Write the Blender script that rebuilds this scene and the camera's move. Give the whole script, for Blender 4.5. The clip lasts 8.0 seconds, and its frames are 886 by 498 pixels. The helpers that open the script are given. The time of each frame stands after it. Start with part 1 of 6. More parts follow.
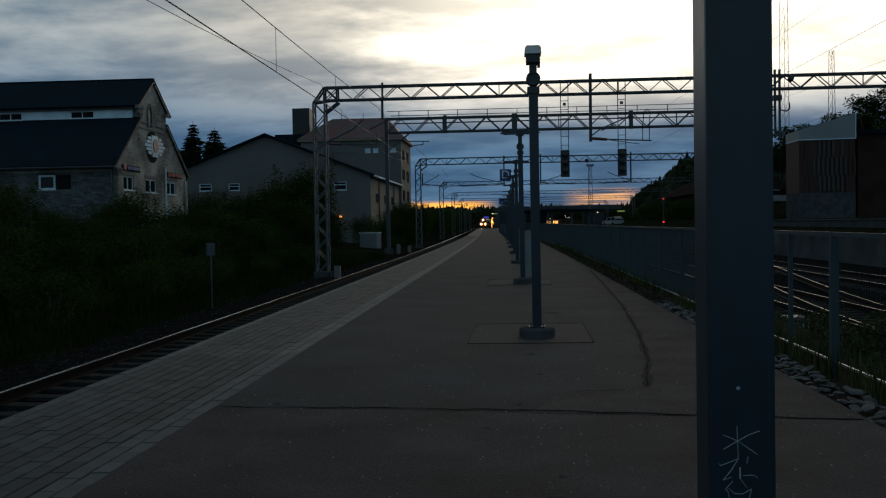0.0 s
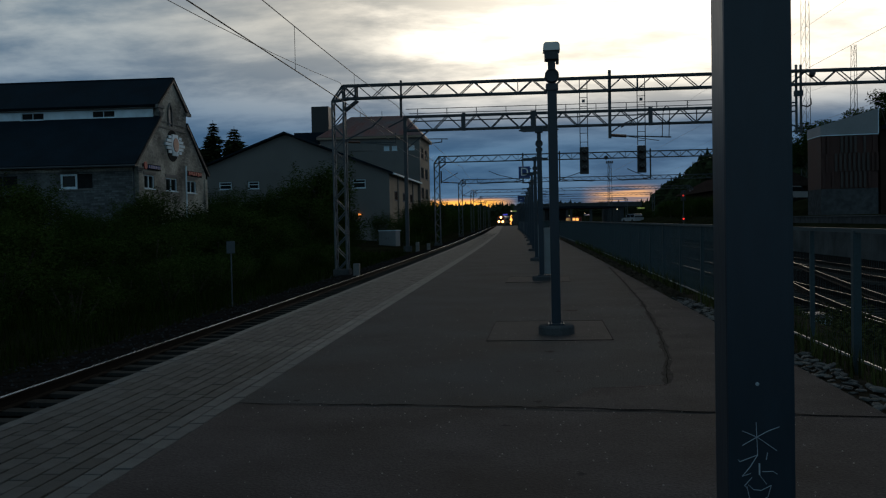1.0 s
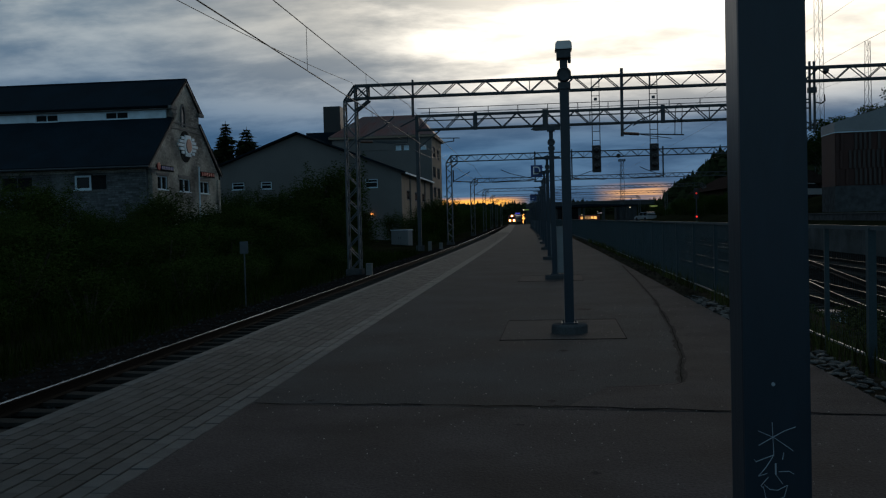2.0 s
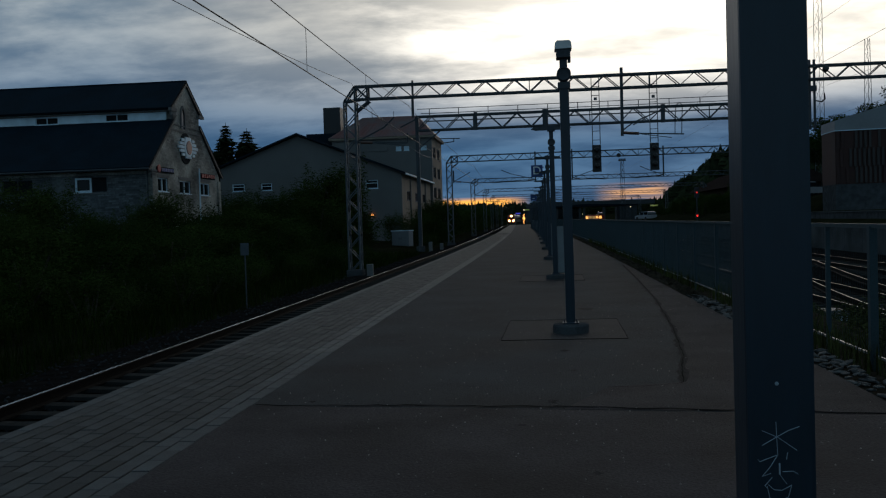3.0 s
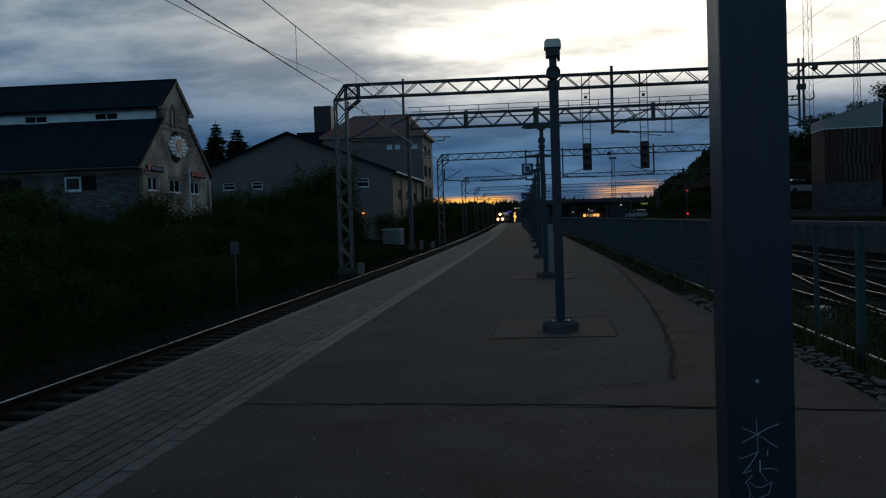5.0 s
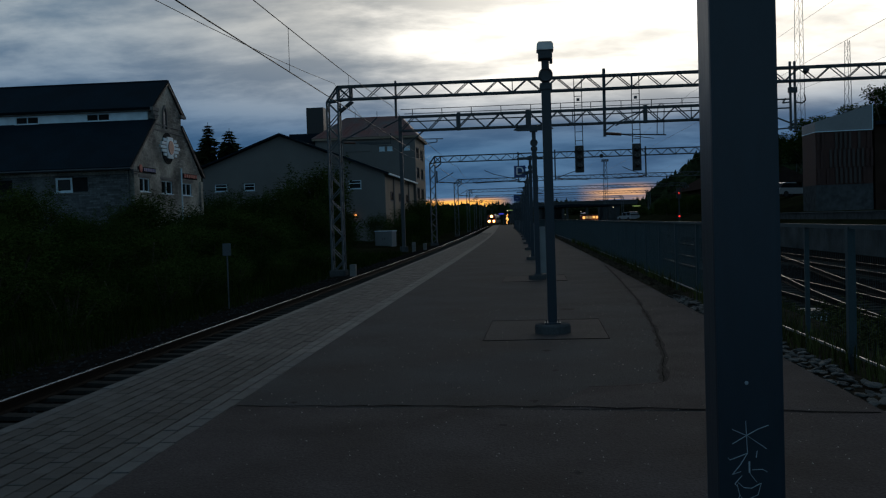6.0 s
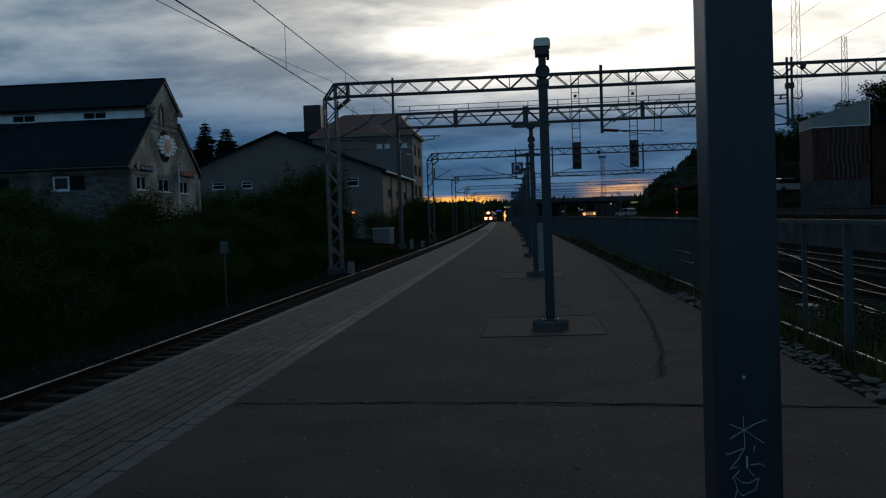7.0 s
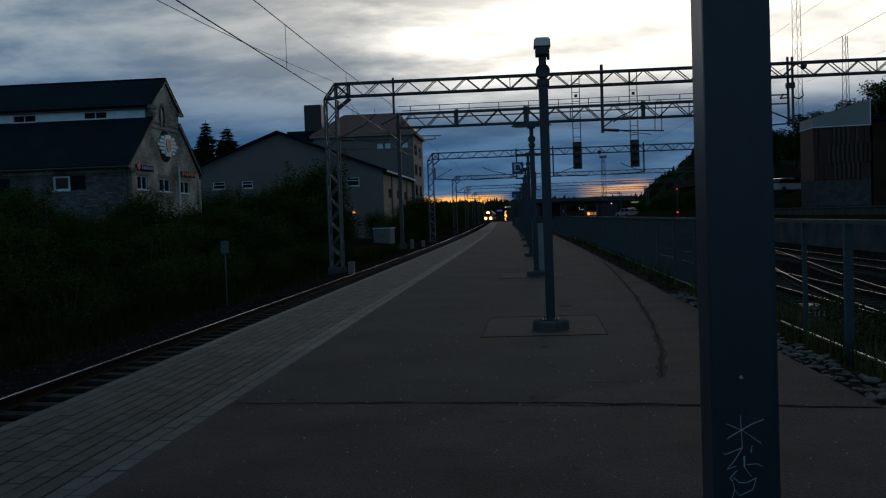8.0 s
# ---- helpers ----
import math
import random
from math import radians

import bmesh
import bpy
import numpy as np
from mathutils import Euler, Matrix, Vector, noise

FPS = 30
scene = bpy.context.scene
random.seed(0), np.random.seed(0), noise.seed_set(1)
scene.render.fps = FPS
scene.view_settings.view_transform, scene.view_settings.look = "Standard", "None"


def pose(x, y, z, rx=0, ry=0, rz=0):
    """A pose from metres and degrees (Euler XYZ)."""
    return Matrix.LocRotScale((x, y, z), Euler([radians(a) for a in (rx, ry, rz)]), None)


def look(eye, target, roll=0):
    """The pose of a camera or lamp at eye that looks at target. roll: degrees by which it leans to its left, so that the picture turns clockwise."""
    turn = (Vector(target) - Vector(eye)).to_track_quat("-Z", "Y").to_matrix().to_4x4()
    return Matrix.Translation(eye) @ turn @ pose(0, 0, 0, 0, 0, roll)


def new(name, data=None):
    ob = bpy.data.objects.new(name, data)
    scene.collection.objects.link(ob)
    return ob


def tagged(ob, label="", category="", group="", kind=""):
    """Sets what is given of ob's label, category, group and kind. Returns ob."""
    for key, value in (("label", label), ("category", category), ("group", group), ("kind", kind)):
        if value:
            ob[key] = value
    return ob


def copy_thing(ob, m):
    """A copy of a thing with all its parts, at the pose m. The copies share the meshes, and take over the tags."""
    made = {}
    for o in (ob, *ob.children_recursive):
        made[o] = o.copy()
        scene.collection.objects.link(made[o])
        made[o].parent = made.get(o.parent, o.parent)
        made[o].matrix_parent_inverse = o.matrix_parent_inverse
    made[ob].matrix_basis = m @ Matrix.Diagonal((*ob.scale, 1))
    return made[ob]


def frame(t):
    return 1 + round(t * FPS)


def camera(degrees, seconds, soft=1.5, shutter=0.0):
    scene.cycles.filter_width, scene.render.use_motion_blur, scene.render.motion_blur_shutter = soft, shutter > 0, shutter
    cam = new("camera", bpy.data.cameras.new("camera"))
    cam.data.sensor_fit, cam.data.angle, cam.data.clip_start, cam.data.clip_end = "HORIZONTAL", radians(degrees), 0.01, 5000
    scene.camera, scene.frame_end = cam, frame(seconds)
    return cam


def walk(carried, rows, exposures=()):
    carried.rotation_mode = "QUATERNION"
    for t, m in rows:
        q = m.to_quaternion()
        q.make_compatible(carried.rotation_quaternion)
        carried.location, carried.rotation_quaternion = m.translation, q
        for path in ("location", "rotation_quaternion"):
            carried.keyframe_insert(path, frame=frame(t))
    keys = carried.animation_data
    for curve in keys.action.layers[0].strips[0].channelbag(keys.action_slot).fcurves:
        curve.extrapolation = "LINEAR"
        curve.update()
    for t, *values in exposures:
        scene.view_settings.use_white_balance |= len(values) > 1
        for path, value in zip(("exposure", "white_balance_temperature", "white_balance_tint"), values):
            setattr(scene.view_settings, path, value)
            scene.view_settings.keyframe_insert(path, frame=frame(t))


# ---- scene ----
cam = camera(50.29, 8.0, soft=1.2)

# hand-held, nearly still: (seconds, x, y, z, rx, ry, rz)
PATH = [
    (0.0, -0.018, 0.004, 1.601, 88.451, 0.996, 3.855),
    (0.5, -0.017, -0.007, 1.601, 88.402, 1.008, 4.268),
    (1.0, -0.015, 0.002, 1.598, 88.327, 1.165, 5.006),
    (1.5, -0.019, -0.011, 1.604, 88.270, 1.254, 5.550),
    (3.0, -0.021, 0.001, 1.603, 88.322, 1.780, 5.780),
    (3.5, -0.016, 0.010, 1.599, 88.245, 1.924, 5.549),
    (4.0, -0.018, -0.005, 1.603, 88.208, 1.848, 5.447),
    (4.5, -0.007, 0.002, 1.603, 88.170, 1.908, 5.399),
    (6.0, -0.003, -0.009, 1.604, 88.310, 1.752, 4.775),
    (6.5, -0.004, -0.012, 1.602, 88.239, 1.968, 4.723),
    (7.0, 0.000, -0.000, 1.600, 88.131, 1.969, 4.634),
    (7.5, 0.001, -0.002, 1.603, 88.111, 2.031, 4.628),
    (8.0, 0.006, 0.000, 1.600, 88.121, 1.968, 4.676),
]
walk(cam, [(t, pose(*p)) for t, *p in PATH], exposures=[(0.0, 0.13, 7100, 10), (1.5, 0.01, 6850, 10), (3.0, -0.05, 6540, 10), (6.0, -0.07, 6420, 10), (8.0, -0.09, 6390, 10)])


# ---- world: a cloudy evening sky, the sun just gone behind the clouds ahead ----
SUN_AZ = 11.0      # degrees to the right of the track's direction
SUN_EL = 7.0


def make_world():
    w = bpy.data.worlds.new("evening_sky")
    w.use_nodes = True
    scene.world = w
    nt = w.node_tree
    nt.nodes.clear()
    N, L = nt.nodes, nt.links

    def node(kind, **kw):
        n = N.new(kind)
        for k, v in kw.items():
            if k == "op":
                n.operation = v
        return n

    def val(op, a, b=None, c=None, clamp=False):
        n = N.new("ShaderNodeMath")
        n.operation = op
        n.use_clamp = clamp
        for i, s in enumerate((a, b, c)):
            if s is None:
                continue
            if hasattr(s, "is_linked"):
                L.new(s, n.inputs[i])
            else:
                n.inputs[i].default_value = s
        return n.outputs[0]

    def mix(f, a, b, mode="MIX"):
        n = N.new("ShaderNodeMix")
        n.data_type, n.blend_type = "RGBA", mode
        for s, v in ((n.inputs[0], f), (n.inputs[6], a), (n.inputs[7], b)):
            if hasattr(v, "is_linked"):
                L.new(v, s)
            elif isinstance(v, tuple):
                s.default_value = (*v, 1)
            else:
                s.default_value = v
        return n.outputs[2]

    def smooth(x, lo, hi):
        n = N.new("ShaderNodeMapRange")
        n.interpolation_type = "SMOOTHSTEP"
        L.new(x, n.inputs[0])
        n.inputs[1].default_value, n.inputs[2].default_value = lo, hi
        return n.outputs[0]

    tc = N.new("ShaderNodeTexCoord")
    sep = N.new("ShaderNodeSeparateXYZ")
    L.new(tc.outputs["Generated"], sep.inputs[0])
    x, y, z = sep.outputs
    up = val("MAXIMUM", z, 0.0)
    # clouds on a flat layer, drawn out towards the horizon
    h = val("ADD", up, 0.20)
    comb = N.new("ShaderNodeCombineXYZ")
    L.new(val("DIVIDE", x, h), comb.inputs[0])
    L.new(val("DIVIDE", y, h), comb.inputs[1])
    mp = N.new("ShaderNodeMapping")
    L.new(comb.outputs[0], mp.inputs[0])
    mp.inputs["Rotation"].default_value = (0, 0, radians(-12))
    mp.inputs["Scale"].default_value = (0.8, 1.25, 1)
    mp.inputs["Location"].default_value = (3.1, 0.4, 0)
    n1 = N.new("ShaderNodeTexNoise")
    n1.inputs["Scale"].default_value, n1.inputs["Detail"].default_value, n1.inputs["Roughness"].default_value = 2.3, 10, 0.58
    n1.inputs["Distortion"].default_value = 0.15
    L.new(mp.outputs[0], n1.inputs["Vector"])
    clouds = smooth(n1.outputs[0], 0.36, 0.66)
    # nearness to the bright place in front
    az, el = radians(SUN_AZ), radians(SUN_EL + 8)
    dot = N.new("ShaderNodeVectorMath")
    dot.operation = "DOT_PRODUCT"
    L.new(tc.outputs["Generated"], dot.inputs[0])
    dot.inputs[1].default_value = (math.sin(az) * math.cos(el), math.cos(az) * math.cos(el), math.sin(el))
    near = dot.outputs["Value"]
    glow = smooth(near, 0.91, 0.99)
    # the clear sky behind, low sun
    sky = N.new("ShaderNodeTexSky")
    sky.sky_type, sky.sun_disc = "NISHITA", False
    sky.sun_elevation, sky.sun_rotation = radians(SUN_EL), az
    clear = mix(1.0, sky.outputs[0], (0.05, 0.05, 0.05), "MULTIPLY")
    # clouds: slate blue low down, paler and greyer higher up, dim and blue overhead
    lift = smooth(z, 0.065, 0.24)
    high = smooth(z, 0.26, 0.55)
    dark = mix(lift, (0.032, 0.098, 0.205), (0.155, 0.225, 0.30))
    pale = mix(lift, (0.075, 0.175, 0.315), (0.43, 0.485, 0.515))
    deck = mix(clouds, dark, pale)
    # paler and warmer towards the bright place
    mid = val("MULTIPLY", val("MULTIPLY", smooth(near, 0.80, 0.945), lift), 0.88)
    deck = mix(mid, deck, mix(clouds, (0.38, 0.39, 0.385), (0.70, 0.675, 0.615)))
    above = mix(clouds, (0.060, 0.085, 0.120), (0.14, 0.175, 0.215))
    deck = mix(high, deck, above)
    # the half of the sky behind is an even blue grey
    back = mix(clouds, (0.066, 0.143, 0.212), (0.162, 0.272, 0.362))
    col = mix(smooth(near, 0.55, -0.25), deck, back)
    col = mix(0.006, col, clear)
    # lit from behind near the sun
    warm = mix(clouds, (0.95, 0.90, 0.80), (1.7, 1.6, 1.42))
    lit = val("ADD", glow, val("MULTIPLY", val("SUBTRACT", clouds, 0.5), 0.25))
    lit = val("MULTIPLY", smooth(lit, 0.08, 1.0), smooth(z, 0.09, 0.175))
    col = mix(lit, col, warm)
    # the clear strip along the horizon in the west, and thin lit clouds above it
    n2 = N.new("ShaderNodeTexNoise")
    n2.inputs["Scale"].default_value, n2.inputs["Detail"].default_value = 1.0, 5
    mp2 = N.new("ShaderNodeMapping")
    mp2.inputs["Scale"].default_value = (7, 7, 150)
    L.new(tc.outputs["Generated"], mp2.inputs[0])
    L.new(mp2.outputs[0], n2.inputs["Vector"])
    west = smooth(near, 0.55, 0.93)
    gap = smooth(x, -0.005, -0.04)
    low = val("MULTIPLY", smooth(z, 0.025, 0.019), val("MULTIPLY", val("MULTIPLY", west, gap), smooth(n2.outputs[0], 0.30, 0.44)))
    break_in = val("MULTIPLY", smooth(x, 0.055, 0.09), smooth(x, 0.145, 0.115))
    streaks = val("MULTIPLY", smooth(z, 0.036, 0.028), val("MULTIPLY", break_in, smooth(n2.outputs[0], 0.33, 0.50)))
    col = mix(val("MULTIPLY", streaks, 0.75), col, (1.0, 0.52, 0.22))
    col = mix(low, col, (1.35, 0.62, 0.12))
    bg = N.new("ShaderNodeBackground")
    L.new(col, bg.inputs[0])
    bg.inputs[1].default_value = 1.0
    out = N.new("ShaderNodeOutputWorld")
    L.new(bg.outputs[0], out.inputs[0])


make_world()
sun = new("sun", bpy.data.lights.new("sun", "SUN"))
sun.data.energy, sun.data.angle, sun.data.color = 0.06, radians(20), (1.0, 0.86, 0.7)
sun.matrix_world = look((0, 0, 50), (-50 * math.sin(radians(SUN_AZ)), -50, 50 - 50 * math.tan(radians(SUN_EL + 6))))


# ---- materials ----
def mat(name, col, rough=0.7, metal=0.0, var=0.3, scale=6.0, fine=60.0, bump=0.3, tint=None, obj_var=0.0, island=0.0, spec=0.5, stretch=(1, 1, 1)):
    """A surface with stains at a large scale and grain at a fine one."""
    m = bpy.data.materials.new(name)
    m.use_nodes = True
    nt = m.node_tree
    N, L = nt.nodes, nt.links
    b = N["Principled BSDF"]
    b.inputs["Roughness"].default_value, b.inputs["Metallic"].default_value = rough, metal
    b.inputs["Specular IOR Level"].default_value = spec
    tc = N.new("ShaderNodeTexCoord")
    mp = N.new("ShaderNodeMapping")
    mp.inputs["Scale"].default_value = stretch
    geo = N.new("ShaderNodeNewGeometry")
    L.new(geo.outputs["Position"] if obj_var == 0 else tc.outputs["Object"], mp.inputs[0])
    big, small = N.new("ShaderNodeTexNoise"), N.new("ShaderNodeTexNoise")
    for n, s, d in ((big, scale, 5), (small, fine, 3)):
        L.new(mp.outputs[0], n.inputs["Vector"])
        n.inputs["Scale"].default_value, n.inputs["Detail"].default_value = s, d
    tint = tint or tuple(c * (1 - var) for c in col)
    light = tuple(min(1, c * (1 + var * 0.7)) for c in col)
    r = N.new("ShaderNodeValToRGB")
    r.color_ramp.elements[0].position, r.color_ramp.elements[0].color = 0.3, (*tint, 1)
    r.color_ramp.elements[1].position, r.color_ramp.elements[1].color = 0.72, (*light, 1)
    L.new(big.outputs[0], r.inputs[0])
    mul = N.new("ShaderNodeMix")
    mul.data_type, mul.blend_type = "RGBA", "OVERLAY"
    mul.inputs[0].default_value = min(1, var * 1.5)
    L.new(r.outputs[0], mul.inputs[6])
    L.new(small.outputs[0], mul.inputs[7])
    last = mul.outputs[2]
    if obj_var or island:
        hsv = N.new("ShaderNodeHueSaturation")
        mr = N.new("ShaderNodeMapRange")
        k = obj_var or island
        mr.inputs[3].default_value, mr.inputs[4].default_value = 1 - k, 1 + k
        if obj_var:
            L.new(N.new("ShaderNodeObjectInfo").outputs["Random"], mr.inputs[0])
        else:
            L.new(geo.outputs["Random Per Island"], mr.inputs[0])
        L.new(mr.outputs[0], hsv.inputs["Value"])
        L.new(last, hsv.inputs["Color"])
        last = hsv.outputs[0]
    L.new(last, b.inputs["Base Color"])
    rr = N.new("ShaderNodeMapRange")
    rr.inputs[3].default_value, rr.inputs[4].default_value = max(0.03, rough - 0.12), min(1, rough + 0.1)
    L.new(big.outputs[0], rr.inputs[0])
    L.new(rr.outputs[0], b.inputs["Roughness"])
    if bump:
        bp = N.new("ShaderNodeBump")
        bp.inputs["Strength"].default_value, bp.inputs["Distance"].default_value = bump, 0.01
        L.new(small.outputs[0], bp.inputs["Height"])
        L.new(bp.outputs[0], b.inputs["Normal"])
    return m


def glowing(name, col, strength):
    m = bpy.data.materials.new(name)
    m.use_nodes = True
    b = m.node_tree.nodes["Principled BSDF"]
    b.inputs["Base Color"].default_value = (*[min(c, 1) for c in col], 1)
    b.inputs["Emission Color"].default_value = (*col, 1)
    b.inputs["Emission Strength"].default_value = strength
    return m


def plain(name, col, rough, metal=0.0, trans=0.0):
    m = bpy.data.materials.new(name)
    m.use_nodes = True
    b = m.node_tree.nodes["Principled BSDF"]
    b.inputs["Base Color"].default_value = (*col, 1)
    b.inputs["Roughness"].default_value, b.inputs["Metallic"].default_value = rough, metal
    b.inputs["Transmission Weight"].default_value = trans
    return m


ASPHALT = mat("asphalt", (0.0305, 0.0335, 0.037), 0.88, var=0.55, scale=0.7, fine=55, bump=1.0, spec=0.18)
ASPHALT_OLD = mat("asphalt_old", (0.042, 0.0355, 0.0365), 0.9, var=0.6, scale=1.0, fine=50, bump=1.0, spec=0.18)
PATCH_OLD = mat("patch_asphalt", (0.036, 0.031, 0.031), 0.9, var=0.5, scale=1.6, fine=45, bump=1.0, spec=0.3)
WEEDS = mat("weed_blades", (0.060, 0.064, 0.022), 1.0, var=0.5, scale=0.8, island=0.5, bump=0, spec=0.0)
ASPHALT_CRACK = mat("asphalt_crack", (0.015, 0.015, 0.0145), 1.0, spec=0.0, var=0.3, scale=3)
# Paler and warmer than paver_single: sky sheen at low angles, put in the colour.
PAVER_SHEEN = mat("paver", (0.060, 0.060, 0.057), 0.8, spec=0.35, var=0.3, scale=1.1, fine=80, bump=0.4, island=0.3)
PAVER_OB = mat("paver_single", (0.043, 0.046, 0.045), 0.8, spec=0.3, var=0.3, scale=5, fine=80, bump=0.25, obj_var=0.34)
PAVER_PALE = mat("paver_pale", (0.066, 0.072, 0.073), 0.8, spec=0.35, var=0.25, scale=5, fine=80, bump=0.4, obj_var=0.15)
JOINT = mat("joint_sand", (0.008, 0.0075, 0.007), 1.0, spec=0.0, var=0.3, scale=3)
CONCRETE = mat("concrete", (0.16, 0.16, 0.155), 0.85, var=0.3, scale=1.5, fine=40)
CONCRETE_DARK = mat("concrete_dark", (0.072, 0.076, 0.080), 1.0, spec=0.0, var=0.35, scale=2.5, fine=50)
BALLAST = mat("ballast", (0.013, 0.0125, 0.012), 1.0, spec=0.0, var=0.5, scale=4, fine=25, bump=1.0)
STONE_CHIP = mat("ballast_stone", (0.028, 0.029, 0.030), 1.0, spec=0.0, var=0.3, scale=9, fine=60, island=0.45)
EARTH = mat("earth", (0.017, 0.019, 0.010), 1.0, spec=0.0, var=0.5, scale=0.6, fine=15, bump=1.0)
SLEEPER = mat("sleeper", (0.046, 0.045, 0.042), 1.0, spec=0.0, var=0.3, scale=3, fine=50, obj_var=0.2)
RAIL_TOP = mat("rail_steel", (0.70, 0.70, 0.69), 0.2, metal=1.0, var=0.05, scale=3, bump=0)
RAIL_RUST = mat("rail_rust", (0.009, 0.007, 0.006), 0.95, spec=0.1, var=0.35, scale=8, fine=60)
RAIL_DULL = mat("dull_rail_steel", (0.30, 0.285, 0.26), 0.42, metal=1.0, var=0.25, scale=3, bump=0.1)
GALV = mat("galvanised_steel", (0.085, 0.10, 0.112), 0.55, metal=0.5, var=0.25, scale=2.0, fine=30, bump=0.1)
STEEL_DARK = mat("dark_steel", (0.052, 0.060, 0.068), 0.6, metal=0.3, var=0.25, scale=2, fine=30, bump=0.1)
LAMP_PAINT = mat("blue_grey_paint", (0.010, 0.024, 0.038), 0.40, var=0.14, scale=2.5, fine=45, bump=0.08, stretch=(1, 1, 0.3))
LAMP_WHITE = mat("lamp_cover", (0.70, 0.69, 0.66), 0.4, var=0.12, scale=4)
SCRATCH = mat("scratched_paint", (0.34, 0.40, 0.45), 0.7, var=0.2, scale=12)
WIRE = mat("wire", (0.05, 0.05, 0.05), 0.5, metal=0.6, var=0.2, scale=5, bump=0)
PORCELAIN = mat("insulator", (0.10, 0.045, 0.03), 0.25, var=0.2, scale=9)
SIGN_BLUE = mat("sign_blue", (0.012, 0.05, 0.20), 0.35, var=0.1, scale=4, bump=0)
SIGN_WHITE = mat("sign_white", (0.9, 0.9, 0.9), 0.4, var=0.05, scale=4, bump=0)
BLACK = mat("black_panel", (0.018, 0.018, 0.019), 0.5, var=0.2, scale=5, bump=0.05)
GLASS_DARK = plain("window_glass", (0.010, 0.013, 0.016), 0.10)
GLASS_DARK.node_tree.nodes["Principled BSDF"].inputs["Specular IOR Level"].default_value = 0.2
LITTER = mat("leaf_litter", (0.040, 0.032, 0.023), 1.0, spec=0.0, var=0.5, scale=2.5, fine=25, bump=1.0, island=0.4)
BOARD = mat("boarded_opening", (0.020, 0.022, 0.024), 0.95, var=0.3, scale=2, spec=0.05)
WALL_DARK = mat("yard_wall_concrete", (0.088, 0.094, 0.096), 1.0, var=0.4, scale=0.7, fine=20, bump=0.5, spec=0.0)
GRASS = mat("grass_blades", (0.019, 0.030, 0.006), 1.0, spec=0.0, var=0.4, scale=0.8, island=0.35, bump=0)
LEAF = mat("leaves", (0.023, 0.042, 0.009), 1.0, spec=0.0, var=0.35, scale=0.5, island=0.28, bump=0)
LEAF_B = mat("leaves_willow", (0.038, 0.058, 0.014), 1.0, spec=0.0, var=0.35, scale=0.5, island=0.28, bump=0)
NEEDLE = mat("needles", (0.025, 0.033, 0.016), 1.0, spec=0.0, var=0.35, scale=0.5, island=0.35, bump=0)
BARK = mat("bark", (0.07, 0.055, 0.042), 0.95, var=0.4, scale=4, fine=30, bump=0.8, stretch=(1, 1, 0.25))
ROOF_DARK = mat("roof_sheet_dark", (0.0068, 0.0165, 0.0250), 0.85, spec=0.08, var=0.3, scale=0.6, fine=12, bump=0.2)
ROOF_RED = mat("roof_sheet_red", (0.145, 0.046, 0.038), 0.6, var=0.4, scale=0.5, fine=8, bump=0.2, tint=(0.11, 0.098, 0.097))


def brickwork(name, col, mortar, axis, var, patch):
    """Old painted brickwork in courses of 75 mm with peeled and stained patches."""
    m = mat(name, col, 0.9, var=var, scale=0.5, fine=6, bump=0.6)
    nt = m.node_tree
    N, L = nt.nodes, nt.links
    b = N["Principled BSDF"]
    sep, com = N.new("ShaderNodeSeparateXYZ"), N.new("ShaderNodeCombineXYZ")
    geo = N.new("ShaderNodeNewGeometry")
    L.new(geo.outputs["Position"], sep.inputs[0])
    L.new(sep.outputs[axis], com.inputs[0])
    L.new(sep.outputs[2], com.inputs[1])
    br = N.new("ShaderNodeTexBrick")
    L.new(com.outputs[0], br.inputs["Vector"])
    br.inputs["Scale"].default_value = 1.0
    br.inputs["Brick Width"].default_value, br.inputs["Row Height"].default_value, br.inputs["Mortar Size"].default_value = 0.54, 0.15, 0.012
    br.inputs["Color1"].default_value, br.inputs["Color2"].default_value, br.inputs["Mortar"].default_value = (1.15, 1.15, 1.15, 1), (0.48, 0.48, 0.48, 1), (*[mortar] * 3, 1)
    n = N.new("ShaderNodeTexNoise")
    L.new(geo.outputs["Position"], n.inputs["Vector"])
    n.inputs["Scale"].default_value, n.inputs["Detail"].default_value = 0.30, 9
    mr = N.new("ShaderNodeMapRange")
    L.new(n.outputs[0], mr.inputs[0])
    mr.inputs[1].default_value, mr.inputs[2].default_value = patch - 0.05, patch + 0.05
    fade = N.new("ShaderNodeMix")
    fade.data_type = "RGBA"
    L.new(mr.outputs[0], fade.inputs[0])
    L.new(br.outputs[0], fade.inputs[6])
    fade.inputs[7].default_value = (1.55, 1.52, 1.46, 1)
    mul = N.new("ShaderNodeMix")
    mul.data_type, mul.blend_type = "RGBA", "MULTIPLY"
    mul.inputs[0].default_value = 1.0
    L.new(b.inputs["Base Color"].links[0].from_socket, mul.inputs[6])
    L.new(fade.outputs[2], mul.inputs[7])
    L.new(mul.outputs[2], b.inputs["Base Color"])
    return m


